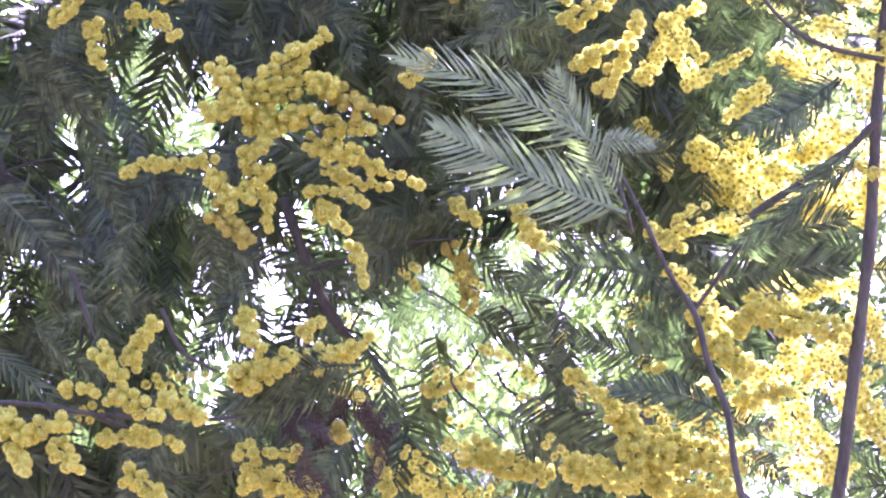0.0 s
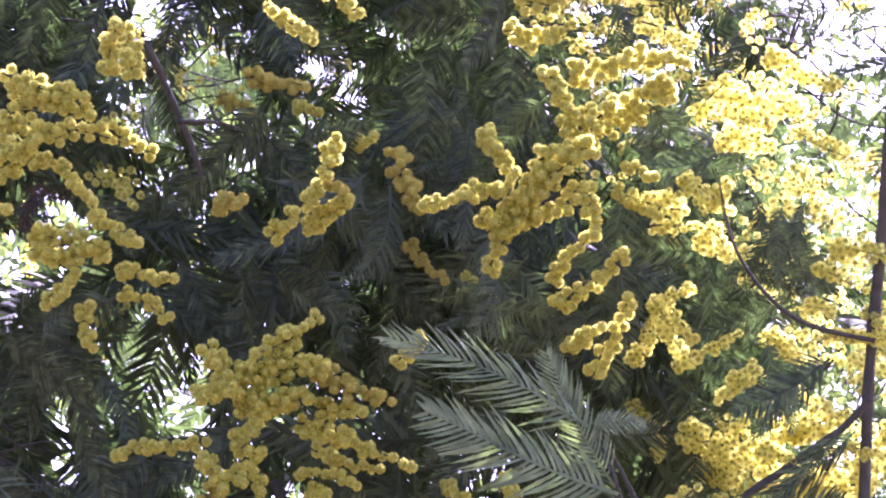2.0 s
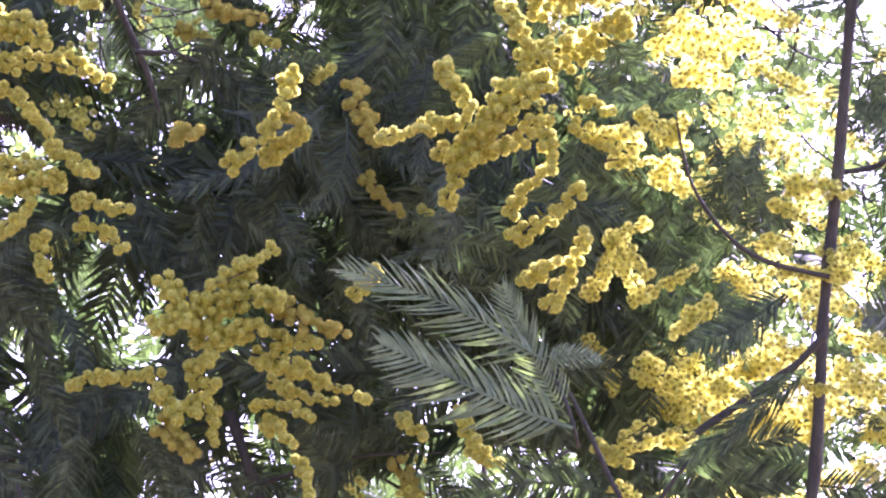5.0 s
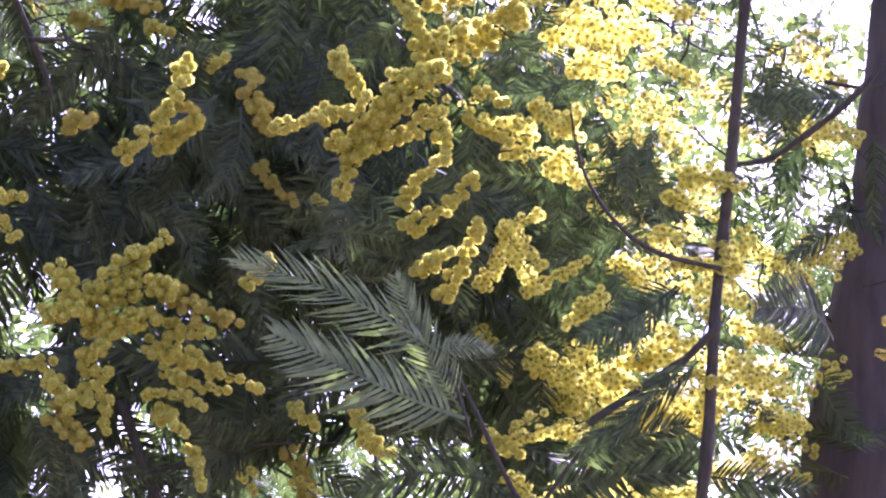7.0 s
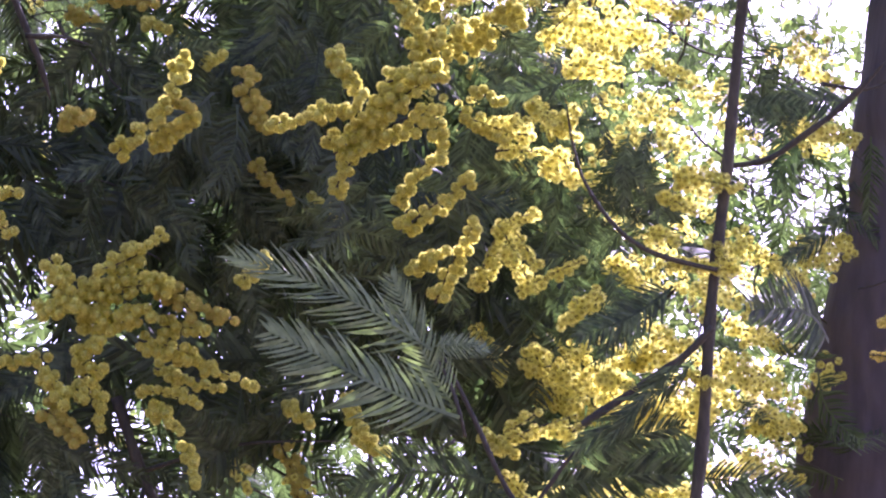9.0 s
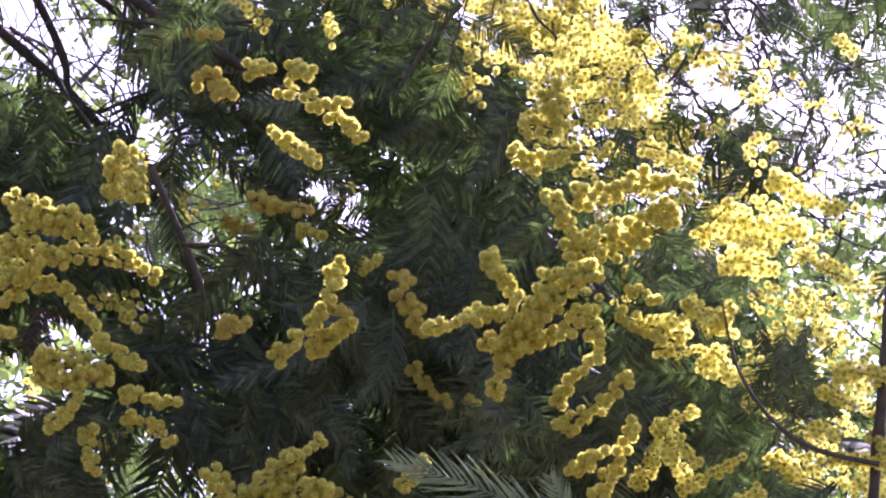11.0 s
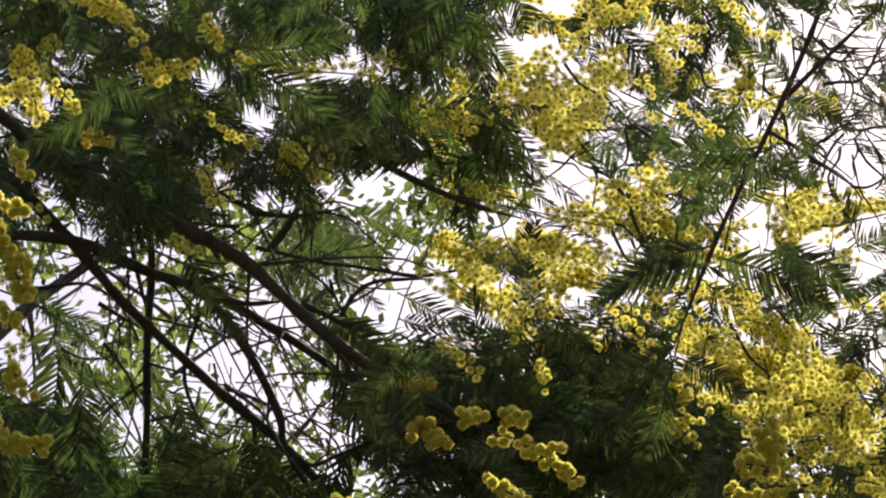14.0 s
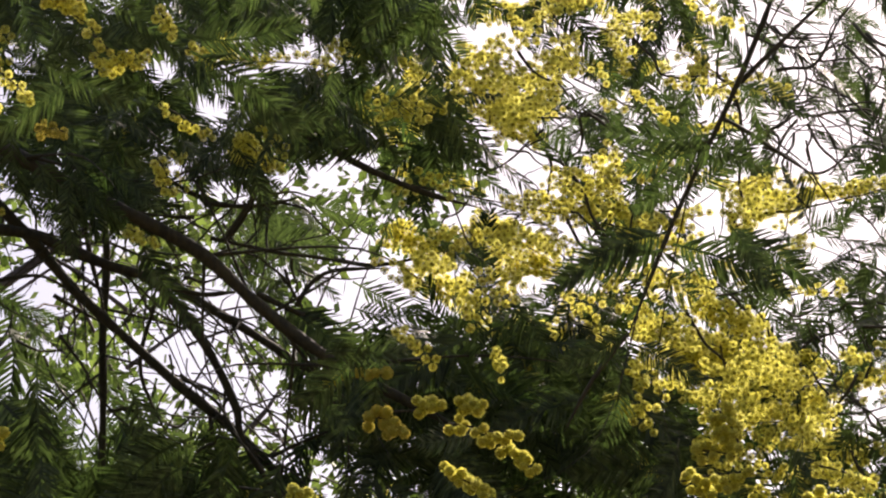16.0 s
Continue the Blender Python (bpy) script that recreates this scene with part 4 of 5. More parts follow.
clearing(-0.351, 2.671, 0.009, 0.006)
clearing(-0.319, 2.656, 0.012, 0.006)
clearing(-0.399, 2.719, 0.008, 0.007)
clearing(-0.292, 2.625, 0.010, 0.008)
clearing(-0.261, 2.649, 0.014, 0.010)
clearing(-0.265, 2.679, 0.009, 0.006)
clearing(-0.340, 2.532, 0.014, 0.010)
clearing(-0.238, 2.627, 0.012, 0.012)
clearing(-0.181, 2.615, 0.016, 0.014)
clearing(-0.261, 2.561, 0.010, 0.012)
clearing(-0.220, 2.454, 0.021, 0.021)
clearing(-0.299, 2.522, 0.013, 0.014)
clearing(-0.250, 2.504, 0.010, 0.017)
clearing(-0.366, 2.642, 0.012, 0.009)
clearing(-0.234, 2.708, 0.010, 0.007)
clearing(-0.196, 2.566, 0.021, 0.016)
clearing(-0.242, 2.471, 0.014, 0.021)
clearing(-0.395, 2.580, 0.029, 0.019)
clearing(-0.421, 2.540, 0.021, 0.021)
clearing(-0.386, 2.518, 0.009, 0.009)
clearing(0.257, 2.340, 0.015, 0.015)
clearing(0.316, 2.353, 0.020, 0.013)
clearing(0.353, 2.354, 0.015, 0.015)
clearing(0.362, 2.300, 0.010, 0.015)
clearing(0.224, 2.301, 0.005, 0.005)
clearing(0.269, 2.280, 0.006, 0.011)
clearing(0.319, 2.319, 0.008, 0.008)
clearing(0.332, 2.247, 0.008, 0.008)
clearing(-0.156, 2.162, 0.006, 0.007)
clearing(0.105, 2.059, 0.015, 0.009)
clearing(0.299, 2.224, 0.006, 0.009)
clearing(0.341, 2.172, 0.005, 0.010)
clearing(0.151, 2.498, 0.013, 0.008)
clearing(0.231, 2.442, 0.017, 0.015)
clearing(0.226, 2.395, 0.010, 0.010)
clearing(0.235, 2.356, 0.015, 0.008)
clearing(0.271, 2.337, 0.015, 0.013)
clearing(0.222, 2.299, 0.005, 0.008)
clearing(0.268, 2.272, 0.010, 0.015)
clearing(0.167, 2.399, 0.008, 0.003)
clearing(0.195, 2.482, 0.010, 0.008)
clearing(0.254, 2.375, 0.010, 0.008)
clearing(0.140, 2.329, 0.005, 0.004)
clearing(-0.223, 2.447, 0.011, 0.021)
clearing(-0.133, 2.369, 0.014, 0.008)
clearing(-0.059, 2.228, 0.006, 0.006)
clearing(-0.034, 2.395, 0.006, 0.006)
clearing(-0.161, 2.159, 0.016, 0.015)
clearing(-0.194, 2.196, 0.005, 0.009)
clearing(0.062, 2.054, 0.015, 0.008)
clearing(0.104, 2.057, 0.010, 0.008)
clearing(0.100, 2.025, 0.010, 0.010)
clearing(0.100, 2.000, 0.015, 0.008)
clearing(-0.022, 2.007, 0.009, 0.006)
clearing(0.006, 2.050, 0.025, 0.015)
clearing(-0.047, 2.036, 0.012, 0.012)
clearing(0.027, 1.979, 0.013, 0.008)
clearing(0.006, 1.961, 0.009, 0.008)
clearing(-0.154, 2.011, 0.004, 0.004)
clearing(-0.246, 2.057, 0.003, 0.003)
clearing(0.225, 1.947, 0.015, 0.015)
clearing(0.013, 2.011, 0.009, 0.009)
clearing(0.044, 1.954, 0.010, 0.010)
clearing(-0.103, 2.011, 0.006, 0.006)
clearing(-0.369, 2.536, 0.021, 0.019)
clearing(-0.301, 2.522, 0.015, 0.019)
clearing(-0.221, 2.451, 0.015, 0.019)
clearing(-0.249, 2.632, 0.011, 0.015)
clearing(-0.177, 2.617, 0.015, 0.019)
clearing(-0.024, 2.650, 0.019, 0.012)
clearing(0.022, 2.657, 0.015, 0.010)
clearing(0.079, 2.667, 0.015, 0.008)
clearing(0.143, 2.648, 0.020, 0.015)
clearing(0.193, 2.601, 0.008, 0.015)
clearing(0.111, 2.509, 0.015, 0.008)
clearing(0.162, 2.492, 0.015, 0.015)
clearing(0.178, 2.444, 0.010, 0.017)
clearing(-0.211, 2.593, 0.021, 0.019)
clearing(-0.375, 2.606, 0.012, 0.009)
clearing(-0.109, 2.516, 0.006, 0.006)
clearing(-0.184, 2.551, 0.015, 0.009)
clearing(-0.337, 2.490, 0.015, 0.012)
clearing(0.149, 2.533, 0.010, 0.008)
clearing(0.194, 2.535, 0.008, 0.010)
clearing(-0.259, 2.492, 0.009, 0.015)
clearing(-0.349, 2.507, 0.015, 0.015)
clearing(-0.391, 2.574, 0.019, 0.015)
clearing(-0.356, 2.535, 0.021, 0.015)
clearing(-0.307, 2.524, 0.012, 0.015)
clearing(-0.250, 2.633, 0.009, 0.012)
clearing(-0.185, 2.617, 0.019, 0.015)
clearing(-0.166, 2.599, 0.009, 0.006)
clearing(-0.008, 2.658, 0.021, 0.012)
clearing(-0.044, 2.622, 0.012, 0.012)
clearing(0.054, 2.740, 0.005, 0.006)
clearing(0.118, 2.780, 0.017, 0.013)
clearing(0.130, 2.727, 0.015, 0.015)
clearing(0.122, 2.659, 0.015, 0.010)
clearing(-0.238, 2.705, 0.008, 0.008)
clearing(-0.203, 2.682, 0.006, 0.006)
clearing(-0.362, 2.648, 0.009, 0.008)
clearing(-0.220, 2.476, 0.015, 0.019)
clearing(-0.250, 2.493, 0.008, 0.012)
clearing(-0.265, 2.551, 0.012, 0.012)
clearing(-0.208, 2.589, 0.021, 0.015)
clearing(-0.439, 2.499, 0.009, 0.015)
clearing(0.042, 2.519, 0.010, 0.008)
clearing(0.138, 2.616, 0.008, 0.008)
clearing(-0.342, 2.596, 0.006, 0.009)
clearing(-0.235, 2.566, 0.015, 0.012)
clearing(-0.139, 2.368, 0.022, 0.016)
clearing(-0.175, 2.348, 0.018, 0.014)
clearing(-0.192, 2.321, 0.016, 0.009)
clearing(-0.058, 2.356, 0.008, 0.011)
clearing(-0.033, 2.349, 0.005, 0.009)
clearing(-0.057, 2.235, 0.007, 0.009)
clearing(-0.194, 2.349, 0.018, 0.009)
clearing(-0.078, 2.372, 0.009, 0.007)
clearing(0.259, 2.396, 0.027, 0.016)
clearing(0.265, 2.338, 0.020, 0.025)
clearing(0.224, 2.313, 0.009, 0.011)
clearing(0.263, 2.288, 0.013, 0.016)
clearing(-0.225, 2.463, 0.025, 0.025)
clearing(-0.266, 2.504, 0.024, 0.024)
clearing(-0.308, 2.530, 0.027, 0.024)
clearing(-0.362, 2.544, 0.029, 0.027)
clearing(-0.273, 2.460, 0.018, 0.014)

for _ in range(70):  # pinholes between the leaves
    clearing(rng.uniform(-0.34, 0.12), rng.uniform(1.95, 2.5), rng.uniform(0.001, 0.005), rng.uniform(0.002, 0.007))
for _ in range(14):  # small gaps between the leaves
    clearing(rng.uniform(-0.5, 0.0), rng.uniform(1.95, 2.75), rng.uniform(0.006, 0.014), rng.uniform(0.006, 0.016))


def open_here(p, grow=0.0):
    x, z = p[0] * 2.2 / p[1], 1.6 + (p[2] - 1.6) * 2.2 / p[1]
    return any(((x - c[0]) / max(0.002, c[2] + grow)) ** 2 + ((z - c[1]) / max(0.002, c[3] + grow)) ** 2 < 1 for c in CLEAR)


def edge_of_shade(z):
    """How far to the right the dense part of the crown reaches at a height."""
    return float(np.interp(z, (1.95, 2.05, 2.20, 2.30, 2.40, 2.50, 2.52, 2.58, 2.64, 2.7), (0.05, 0.17, 0.21, 0.16, 0.06, 0.02, -0.15, -0.18, -0.15, -0.07)))


def thicket(name, kinds, count, x0, x1, z0, z1, y0, y1, low, high, label, dense=True, tuft=1):
    """Leaves hanging through a stretch of the crown."""
    g = np.random.default_rng(int(count * 7 + abs(x0) * 1000 + z0 * 100))
    vs, ts, base, made, tries = [], [], 0, 0, 0
    while made < count and tries < count * 6:
        tries += 1
        if made % tuft == 0:
            yy = g.uniform(y0, y1)
            c = np.array([g.uniform(x0, x1) * yy / 2.2, yy, 1.6 + (g.uniform(z0, z1) - 1.6) * yy / 2.2])
            lead = g.normal(0, 0.5, 3)
        p = c + g.normal(0, 0.012, 3) * (tuft > 1)
        size = g.uniform(low, high)
        if dense and (p[0] * 2.2 / yy) > edge_of_shade(1.6 + (p[2] - 1.6) * 2.2 / yy):
            continue
        d = np.array([g.normal(0.1, 0.55), g.normal(-0.1, 0.35), -abs(g.normal(0.75, 0.4))])
        if tuft > 1:
            d = d * 0.6 + lead + g.normal(0, 0.25, 3)
        d /= np.linalg.norm(d)
        if any(open_here(p + d * size * q, 0.004 if dense or tuft == 1 else -0.003) for q in (0, 0.25, 0.5, 0.75, 1.0)):
            made += tuft > 1 and g.uniform() < 0.3
            continue
        z = np.array([g.normal(0, 0.8), -1, g.normal(0, 0.8)])
        x = np.cross(d, z)
        x /= np.linalg.norm(x)
        z = np.cross(x, d)
        v, t = kinds[int(g.integers(len(kinds)))]
        vs.append((v * size) @ np.stack([x, d, z]) + p)
        ts.append(t + base)
        base += len(v)
        made += 1
    ob = under(name, tri_mesh(name, np.concatenate(vs), np.concatenate(ts), FROND), tree, label)
    return tagged(ob, kind="stuff")


for _ in range(900):  # the leaves that hang foremost
    yy = rng.uniform(2.03, 2.16)
    p = Vector((rng.uniform(-0.5, 0.2) * yy / 2.2, yy, 1.6 + (rng.uniform(1.95, 2.85) - 1.6) * yy / 2.2))
    d = Vector((rng.normal(0.1, 0.55), rng.normal(-0.1, 0.3), -abs(rng.normal(0.7, 0.4)))).normalized() * rng.uniform(0.05, 0.085)
    if p.x * 2.2 / yy > edge_of_shade(1.6 + (p.z - 1.6) * 2.2 / yy) or open_here(p, 0.003) or open_here(p + d, 0.003) or open_here(p + d * 0.5, 0.004):
        continue
    leaf(p, p + d, rng.uniform(0.24, 0.34), (rng.normal(0, 0.6), -1, rng.normal(-0.25, 0.45)))
    if sum(1 for o in tree.children if o.name.startswith("leaf")) >= 280:
        break
thicket("foliage", MIDDLE, 470, -0.5, 0.21, 1.93, 2.56, 2.12, 2.3, 0.07, 0.12, "dense feathery leaves")
thicket("foliage", COARSE, 1050, -0.6, 0.21, 1.86, 2.56, 2.25, 2.8, 0.08, 0.14, "dense feathery leaves")
thicket("foliage", COARSE, 200, -0.6, 0.13, 1.86, 2.58, 2.8, 3.3, 0.12, 0.18, "dense feathery leaves")
thicket("foliage", CHUNKY, 125, -0.55, 0.05, 2.48, 2.9, 2.12, 2.4, 0.05, 0.09, "feathery leaves")
thicket("foliage", CHUNKY, 70, -0.6, 0.0, 2.5, 3.0, 2.4, 3.0, 0.08, 0.14, "feathery leaves")
thicket("foliage", CHUNKY, 640, 0.08, 0.40, 1.85, 2.55, 2.15, 2.9, 0.05, 0.085, "feathery leaves lit from behind", False, 2)
thicket("foliage", CHUNKY, 330, -0.3, 0.45, 2.44, 2.95, 2.2, 2.7, 0.05, 0.085, "feathery leaves lit from behind", False, 3)
thicket("foliage", CHUNKY, 34, -0.12, 0.30, 2.38, 2.78, 2.25, 2.6, 0.06, 0.10, "feathery leaves lit from behind", False, 2)
thicket("foliage", CHUNKY, 34, -0.12, 0.02, 2.44, 2.54, 2.2, 2.6, 0.06, 0.10, "feathery leaves lit from behind", False, 2)
thicket("foliage", CHUNKY, 24, -0.066, -0.006, 2.492, 2.520, 2.2, 2.5, 0.05, 0.09, "feathery leaves lit from behind", False, 2)
thicket("foliage", CHUNKY, 24, -0.024, 0.056, 2.738, 2.798, 2.2, 2.5, 0.05, 0.09, "feathery leaves lit from behind", False, 2)
thicket("foliage", CHUNKY, 10, 0.033, 0.093, 2.680, 2.720, 2.2, 2.5, 0.05, 0.09, "feathery leaves lit from behind", False, 2)
thicket("foliage", CHUNKY, 14, 0.171, 0.231, 2.504, 2.564, 2.2, 2.5, 0.05, 0.09, "feathery leaves lit from behind", False, 2)
# Unseen leaves added above the view to keep sun off the crown.
thicket("foliage", PLAIN, 1300, -1.6, -0.1, 2.88, 3.5, 2.6, 3.6, 0.10, 0.16, "unseen upper leaves added to block the light", False)
# Added overhead, out of view, to cut the skylight on the upper front.
thicket("foliage", PLAIN, 400, -0.9, 0.5, 3.3, 3.9, 1.0, 2.1, 0.10, 0.16, "unseen overhead leaves added to darken the crown", False)
thicket("foliage", PLAIN, 900, -1.8, -0.62, 1.4, 3.0, 1.8, 3.4, 0.10, 0.16, "feathery leaves", False)
thicket("foliage", COARSE, 170, -0.02, 0.45, 2.3, 2.9, 2.7, 3.5, 0.045, 0.075, "fine feathery leaves lit from behind", False, 2)


def mass(x, z, rx, rz, count, near=2.14, far=2.5, mat=FROND, label="dark clump of feathery leaves", low=0.05, high=0.085, anywhere=False):
    """A dark clump of overlapping leaves in the crown."""
    g = np.random.default_rng(int(abs(x) * 70000 + z * 9000))
    vs, ts, base = [], [], 0
    for _ in range(count):
        a, k, yy = g.uniform(0, 2 * np.pi), math.sqrt(g.uniform()), g.uniform(near, far)
        p = np.array([(x + rx * k * math.cos(a)) * yy / 2.2, yy, 1.6 + (z + rz * k * math.sin(a) - 1.6) * yy / 2.2])
        d = np.array([g.normal(0.15, 0.6), g.normal(-0.1, 0.3), -abs(g.normal(0.6, 0.4))])
        size = g.uniform(low, high)
        d /= np.linalg.norm(d)
        p -= d * size * 0.5
        if not anywhere and any(open_here(p + d * size * q, 0.001) for q in (0.2, 0.6, 1.0)):
            continue
        f = np.array([g.normal(0, 0.6), -1, g.normal(0, 0.6)])
        w = np.cross(d, f)
        w /= np.linalg.norm(w)
        v, t = CHUNKY[int(g.integers(len(CHUNKY)))]
        vs.append((v * size) @ np.stack([w, d, np.cross(w, d)]) + p)
        ts.append(t + base)
        base += len(v)
    if vs:
        tagged(under("foliage", tri_mesh("foliage", np.concatenate(vs), np.concatenate(ts), mat), tree, label), kind="stuff")


mass(-0.382, 2.535, 0.025, 0.022, 3, near=2.5, far=2.9, anywhere=True)
mass(-0.351, 2.476, 0.054, 0.022, 8, near=2.5, far=2.9, anywhere=True)
mass(-0.365, 2.433, 0.047, 0.022, 10, near=2.5, far=2.9, anywhere=True)
mass(-0.276, 2.437, 0.029, 0.022, 4, near=2.5, far=2.9, anywhere=True)
mass(-0.389, 2.502, 0.018, 0.018, 2, near=2.5, far=2.9, anywhere=True)
mass(-0.076, 2.451, 0.094, 0.040, 53)
mass(-0.051, 2.395, 0.091, 0.047, 60)
mass(-0.013, 2.465, 0.051, 0.025, 18)
mass(-0.176, 2.454, 0.018, 0.022, 6)
mass(-0.327, 2.379, 0.062, 0.036, 31)
mass(-0.341, 2.630, 0.036, 0.014, 7)
mass(-0.369, 2.665, 0.029, 0.014, 6)
mass(-0.208, 2.668, 0.022, 0.014, 6)
mass(-0.100, 2.644, 0.022, 0.022, 7)
mass(-0.284, 2.425, 0.043, 0.022, 13)
mass(-0.331, 2.693, 0.062, 0.033, 28)
mass(-0.393, 2.675, 0.043, 0.025, 16)
mass(-0.211, 2.673, 0.033, 0.014, 7)
mass(-0.323, 2.629, 0.054, 0.011, 8)
mass(-0.086, 2.485, 0.101, 0.022, 31)
mass(-0.265, 2.759, 0.022, 0.022, 7)
mass(-0.377, 2.819, 0.054, 0.014, 11)
mass(-0.159, 2.748, 0.022, 0.014, 6)
mass(-0.120, 2.759, 0.022, 0.018, 6)
mass(-0.415, 2.755, 0.029, 0.022, 9)
mass(0.028, 2.349, 0.043, 0.022, 13)
mass(-0.138, 2.439, 0.033, 0.025, 12)
mass(-0.035, 2.446, 0.025, 0.029, 10)
mass(-0.049, 2.318, 0.029, 0.018, 7)
mass(0.161, 2.318, 0.018, 0.014, 6)
mass(0.031, 2.351, 0.029, 0.022, 9)
mass(0.162, 2.323, 0.022, 0.018, 6)
mass(-0.018, 2.244, 0.043, 0.029, 18)
mass(-0.078, 2.235, 0.033, 0.022, 10)
mass(-0.125, 2.253, 0.029, 0.022, 9)
mass(0.044, 2.175, 0.022, 0.022, 7)
mass(0.144, 2.243, 0.022, 0.018, 6)
mass(-0.044, 2.203, 0.043, 0.025, 16)
mass(0.041, 2.151, 0.033, 0.011, 6)
mass(-0.231, 2.108, 0.054, 0.029, 22)
mass(-0.188, 2.075, 0.043, 0.025, 16)
mass(-0.079, 2.057, 0.014, 0.022, 6)
mass(-0.064, 1.954, 0.040, 0.022, 12)
mass(-0.158, 1.954, 0.036, 0.011, 6)
mass(0.097, 2.086, 0.029, 0.011, 6)
mass(-0.254, 2.025, 0.029, 0.029, 12)
mass(0.122, 2.232, 0.040, 0.018, 25, 1.98, 2.3)
mass(0.147, 2.258, 0.022, 0.013, 9, 1.98, 2.3)
mass(0.079, 2.198, 0.029, 0.022, 22, 1.98, 2.3)
mass(0.190, 2.213, 0.016, 0.016, 9, 1.98, 2.3)
mass(0.043, 2.231, 0.043, 0.022, 32, 1.98, 2.3)
mass(0.025, 2.318, 0.033, 0.022, 24, 1.98, 2.3)
mass(-0.050, 2.269, 0.033, 0.022, 24, 1.98, 2.3)
mass(0.176, 2.162, 0.022, 0.014, 11, 1.98, 2.3)
mass(-0.068, 1.961, 0.034, 0.013, 34, 1.93, 2.05, WITHERED, "withered brown leaves", 0.018, 0.035)
mass(-0.047, 1.940, 0.018, 0.022, 22, 1.93, 2.05, WITHERED, "withered brown leaves", 0.018, 0.035)
mass(-0.078, 1.929, 0.014, 0.014, 12, 1.93, 2.05, WITHERED, "withered brown leaves", 0.018, 0.035)
mass(-0.250, 2.277, 0.009, 0.014, 10, 1.93, 2.05, WITHERED, "withered brown leaves", 0.018, 0.035)
mass(0.002, 2.043, 0.054, 0.033, 40, 3.2, 4.0, FROND, "sunlit leaves deep in the crown", 0.06, 0.10, True)
mass(-0.194, 2.196, 0.016, 0.022, 12, 3.2, 4.0, FROND, "sunlit leaves deep in the crown", 0.06, 0.10, True)
mass(-0.211, 2.593, 0.040, 0.029, 12, 3.2, 4.0, FROND, "sunlit leaves deep in the crown", 0.06, 0.10, True)
mass(-0.193, 2.209, 0.014, 0.018, 8, 3.2, 4.0, FROND, "sunlit leaves deep in the crown", 0.06, 0.10, True)
mass(-0.128, 2.368, 0.033, 0.018, 22, 3.2, 4.0, FROND, "sunlit leaves deep in the crown", 0.06, 0.10, True)
mass(-0.178, 2.348, 0.022, 0.018, 12, 3.2, 4.0, FROND, "sunlit leaves deep in the crown", 0.06, 0.10, True)
mass(-0.208, 2.589, 0.040, 0.022, 24, 3.2, 4.0, FROND, "sunlit leaves deep in the crown", 0.06, 0.10, True)
mass(-0.047, 2.036, 0.022, 0.018, 10, 3.2, 4.0, FROND, "sunlit leaves deep in the crown", 0.06, 0.10, True)
mass(0.154, 2.690, 0.054, 0.043, 40, 2.3, 3.2, FROND, "thin scattered leaves against the sky", 0.025, 0.055, True)
mass(0.230, 2.426, 0.058, 0.058, 34, 2.3, 3.2, FROND, "thin scattered leaves against the sky", 0.025, 0.055, True)
mass(0.338, 2.334, 0.040, 0.033, 16, 2.3, 3.2, FROND, "thin scattered leaves against the sky", 0.025, 0.055, True)
mass(0.158, 2.488, 0.036, 0.047, 22, 2.3, 3.2, FROND, "thin scattered leaves against the sky", 0.025, 0.055, True)
mass(-0.008, 2.658, 0.033, 0.018, 10, 2.3, 3.2, FROND, "thin scattered leaves against the sky", 0.025, 0.055, True)
mass(0.003, 2.653, 0.040, 0.018, 12, 2.3, 3.2, FROND, "thin scattered leaves against the sky", 0.025, 0.055, True)
mass(0.264, 2.333, 0.022, 0.022, 10, 2.3, 3.2, FROND, "thin scattered leaves against the sky", 0.025, 0.055, True)
mass(-0.334, 2.626, 0.040, 0.014, 40, 1.98, 2.3, FROND, "dark clump of feathery leaves", 0.04, 0.07, True)
mass(-0.340, 2.676, 0.069, 0.029, 20, 1.98, 2.3, FROND, "dark clump of feathery leaves", 0.04, 0.07, True)
mass(-0.200, 2.679, 0.033, 0.016, 24, 1.98, 2.3, FROND, "dark clump of feathery leaves", 0.04, 0.07, True)
mass(-0.254, 2.643, 0.022, 0.022, 14, 1.98, 2.3, FROND, "dark clump of feathery leaves", 0.04, 0.07, True)
mass(-0.336, 2.772, 0.098, 0.040, 72, 2.1, 2.6, FROND, "dark clump of feathery leaves", 0.045, 0.08, True)
mass(-0.210, 2.778, 0.054, 0.033, 40, 2.1, 2.6, FROND, "dark clump of feathery leaves", 0.045, 0.08, True)
mass(-0.156, 2.744, 0.025, 0.022, 18, 2.1, 2.6, FROND, "dark clump of feathery leaves", 0.045, 0.08, True)
mass(-0.323, 2.676, 0.072, 0.022, 26, 2.1, 2.6, FROND, "dark clump of feathery leaves", 0.045, 0.08, True)
mass(0.162, 2.323, 0.022, 0.018, 16, 1.95, 2.05, FROND, "dark clump of feathery leaves", 0.03, 0.055, True)
mass(0.227, 2.260, 0.022, 0.013, 9, 1.95, 2.05, FROND, "dark clump of feathery leaves", 0.03, 0.055, True)
mass(0.237, 2.228, 0.022, 0.011, 9, 1.95, 2.05, FROND, "dark clump of feathery leaves", 0.03, 0.055, True)
mass(0.312, 2.318, 0.013, 0.018, 7, 1.95, 2.05, FROND, "dark clump of feathery leaves", 0.03, 0.055, True)
mass(0.176, 2.248, 0.018, 0.014, 8, 1.95, 2.05, FROND, "dark clump of feathery leaves", 0.03, 0.055, True)
mass(0.212, 2.163, 0.025, 0.014, 9, 1.95, 2.05, FROND, "dark clump of feathery leaves", 0.03, 0.055, True)


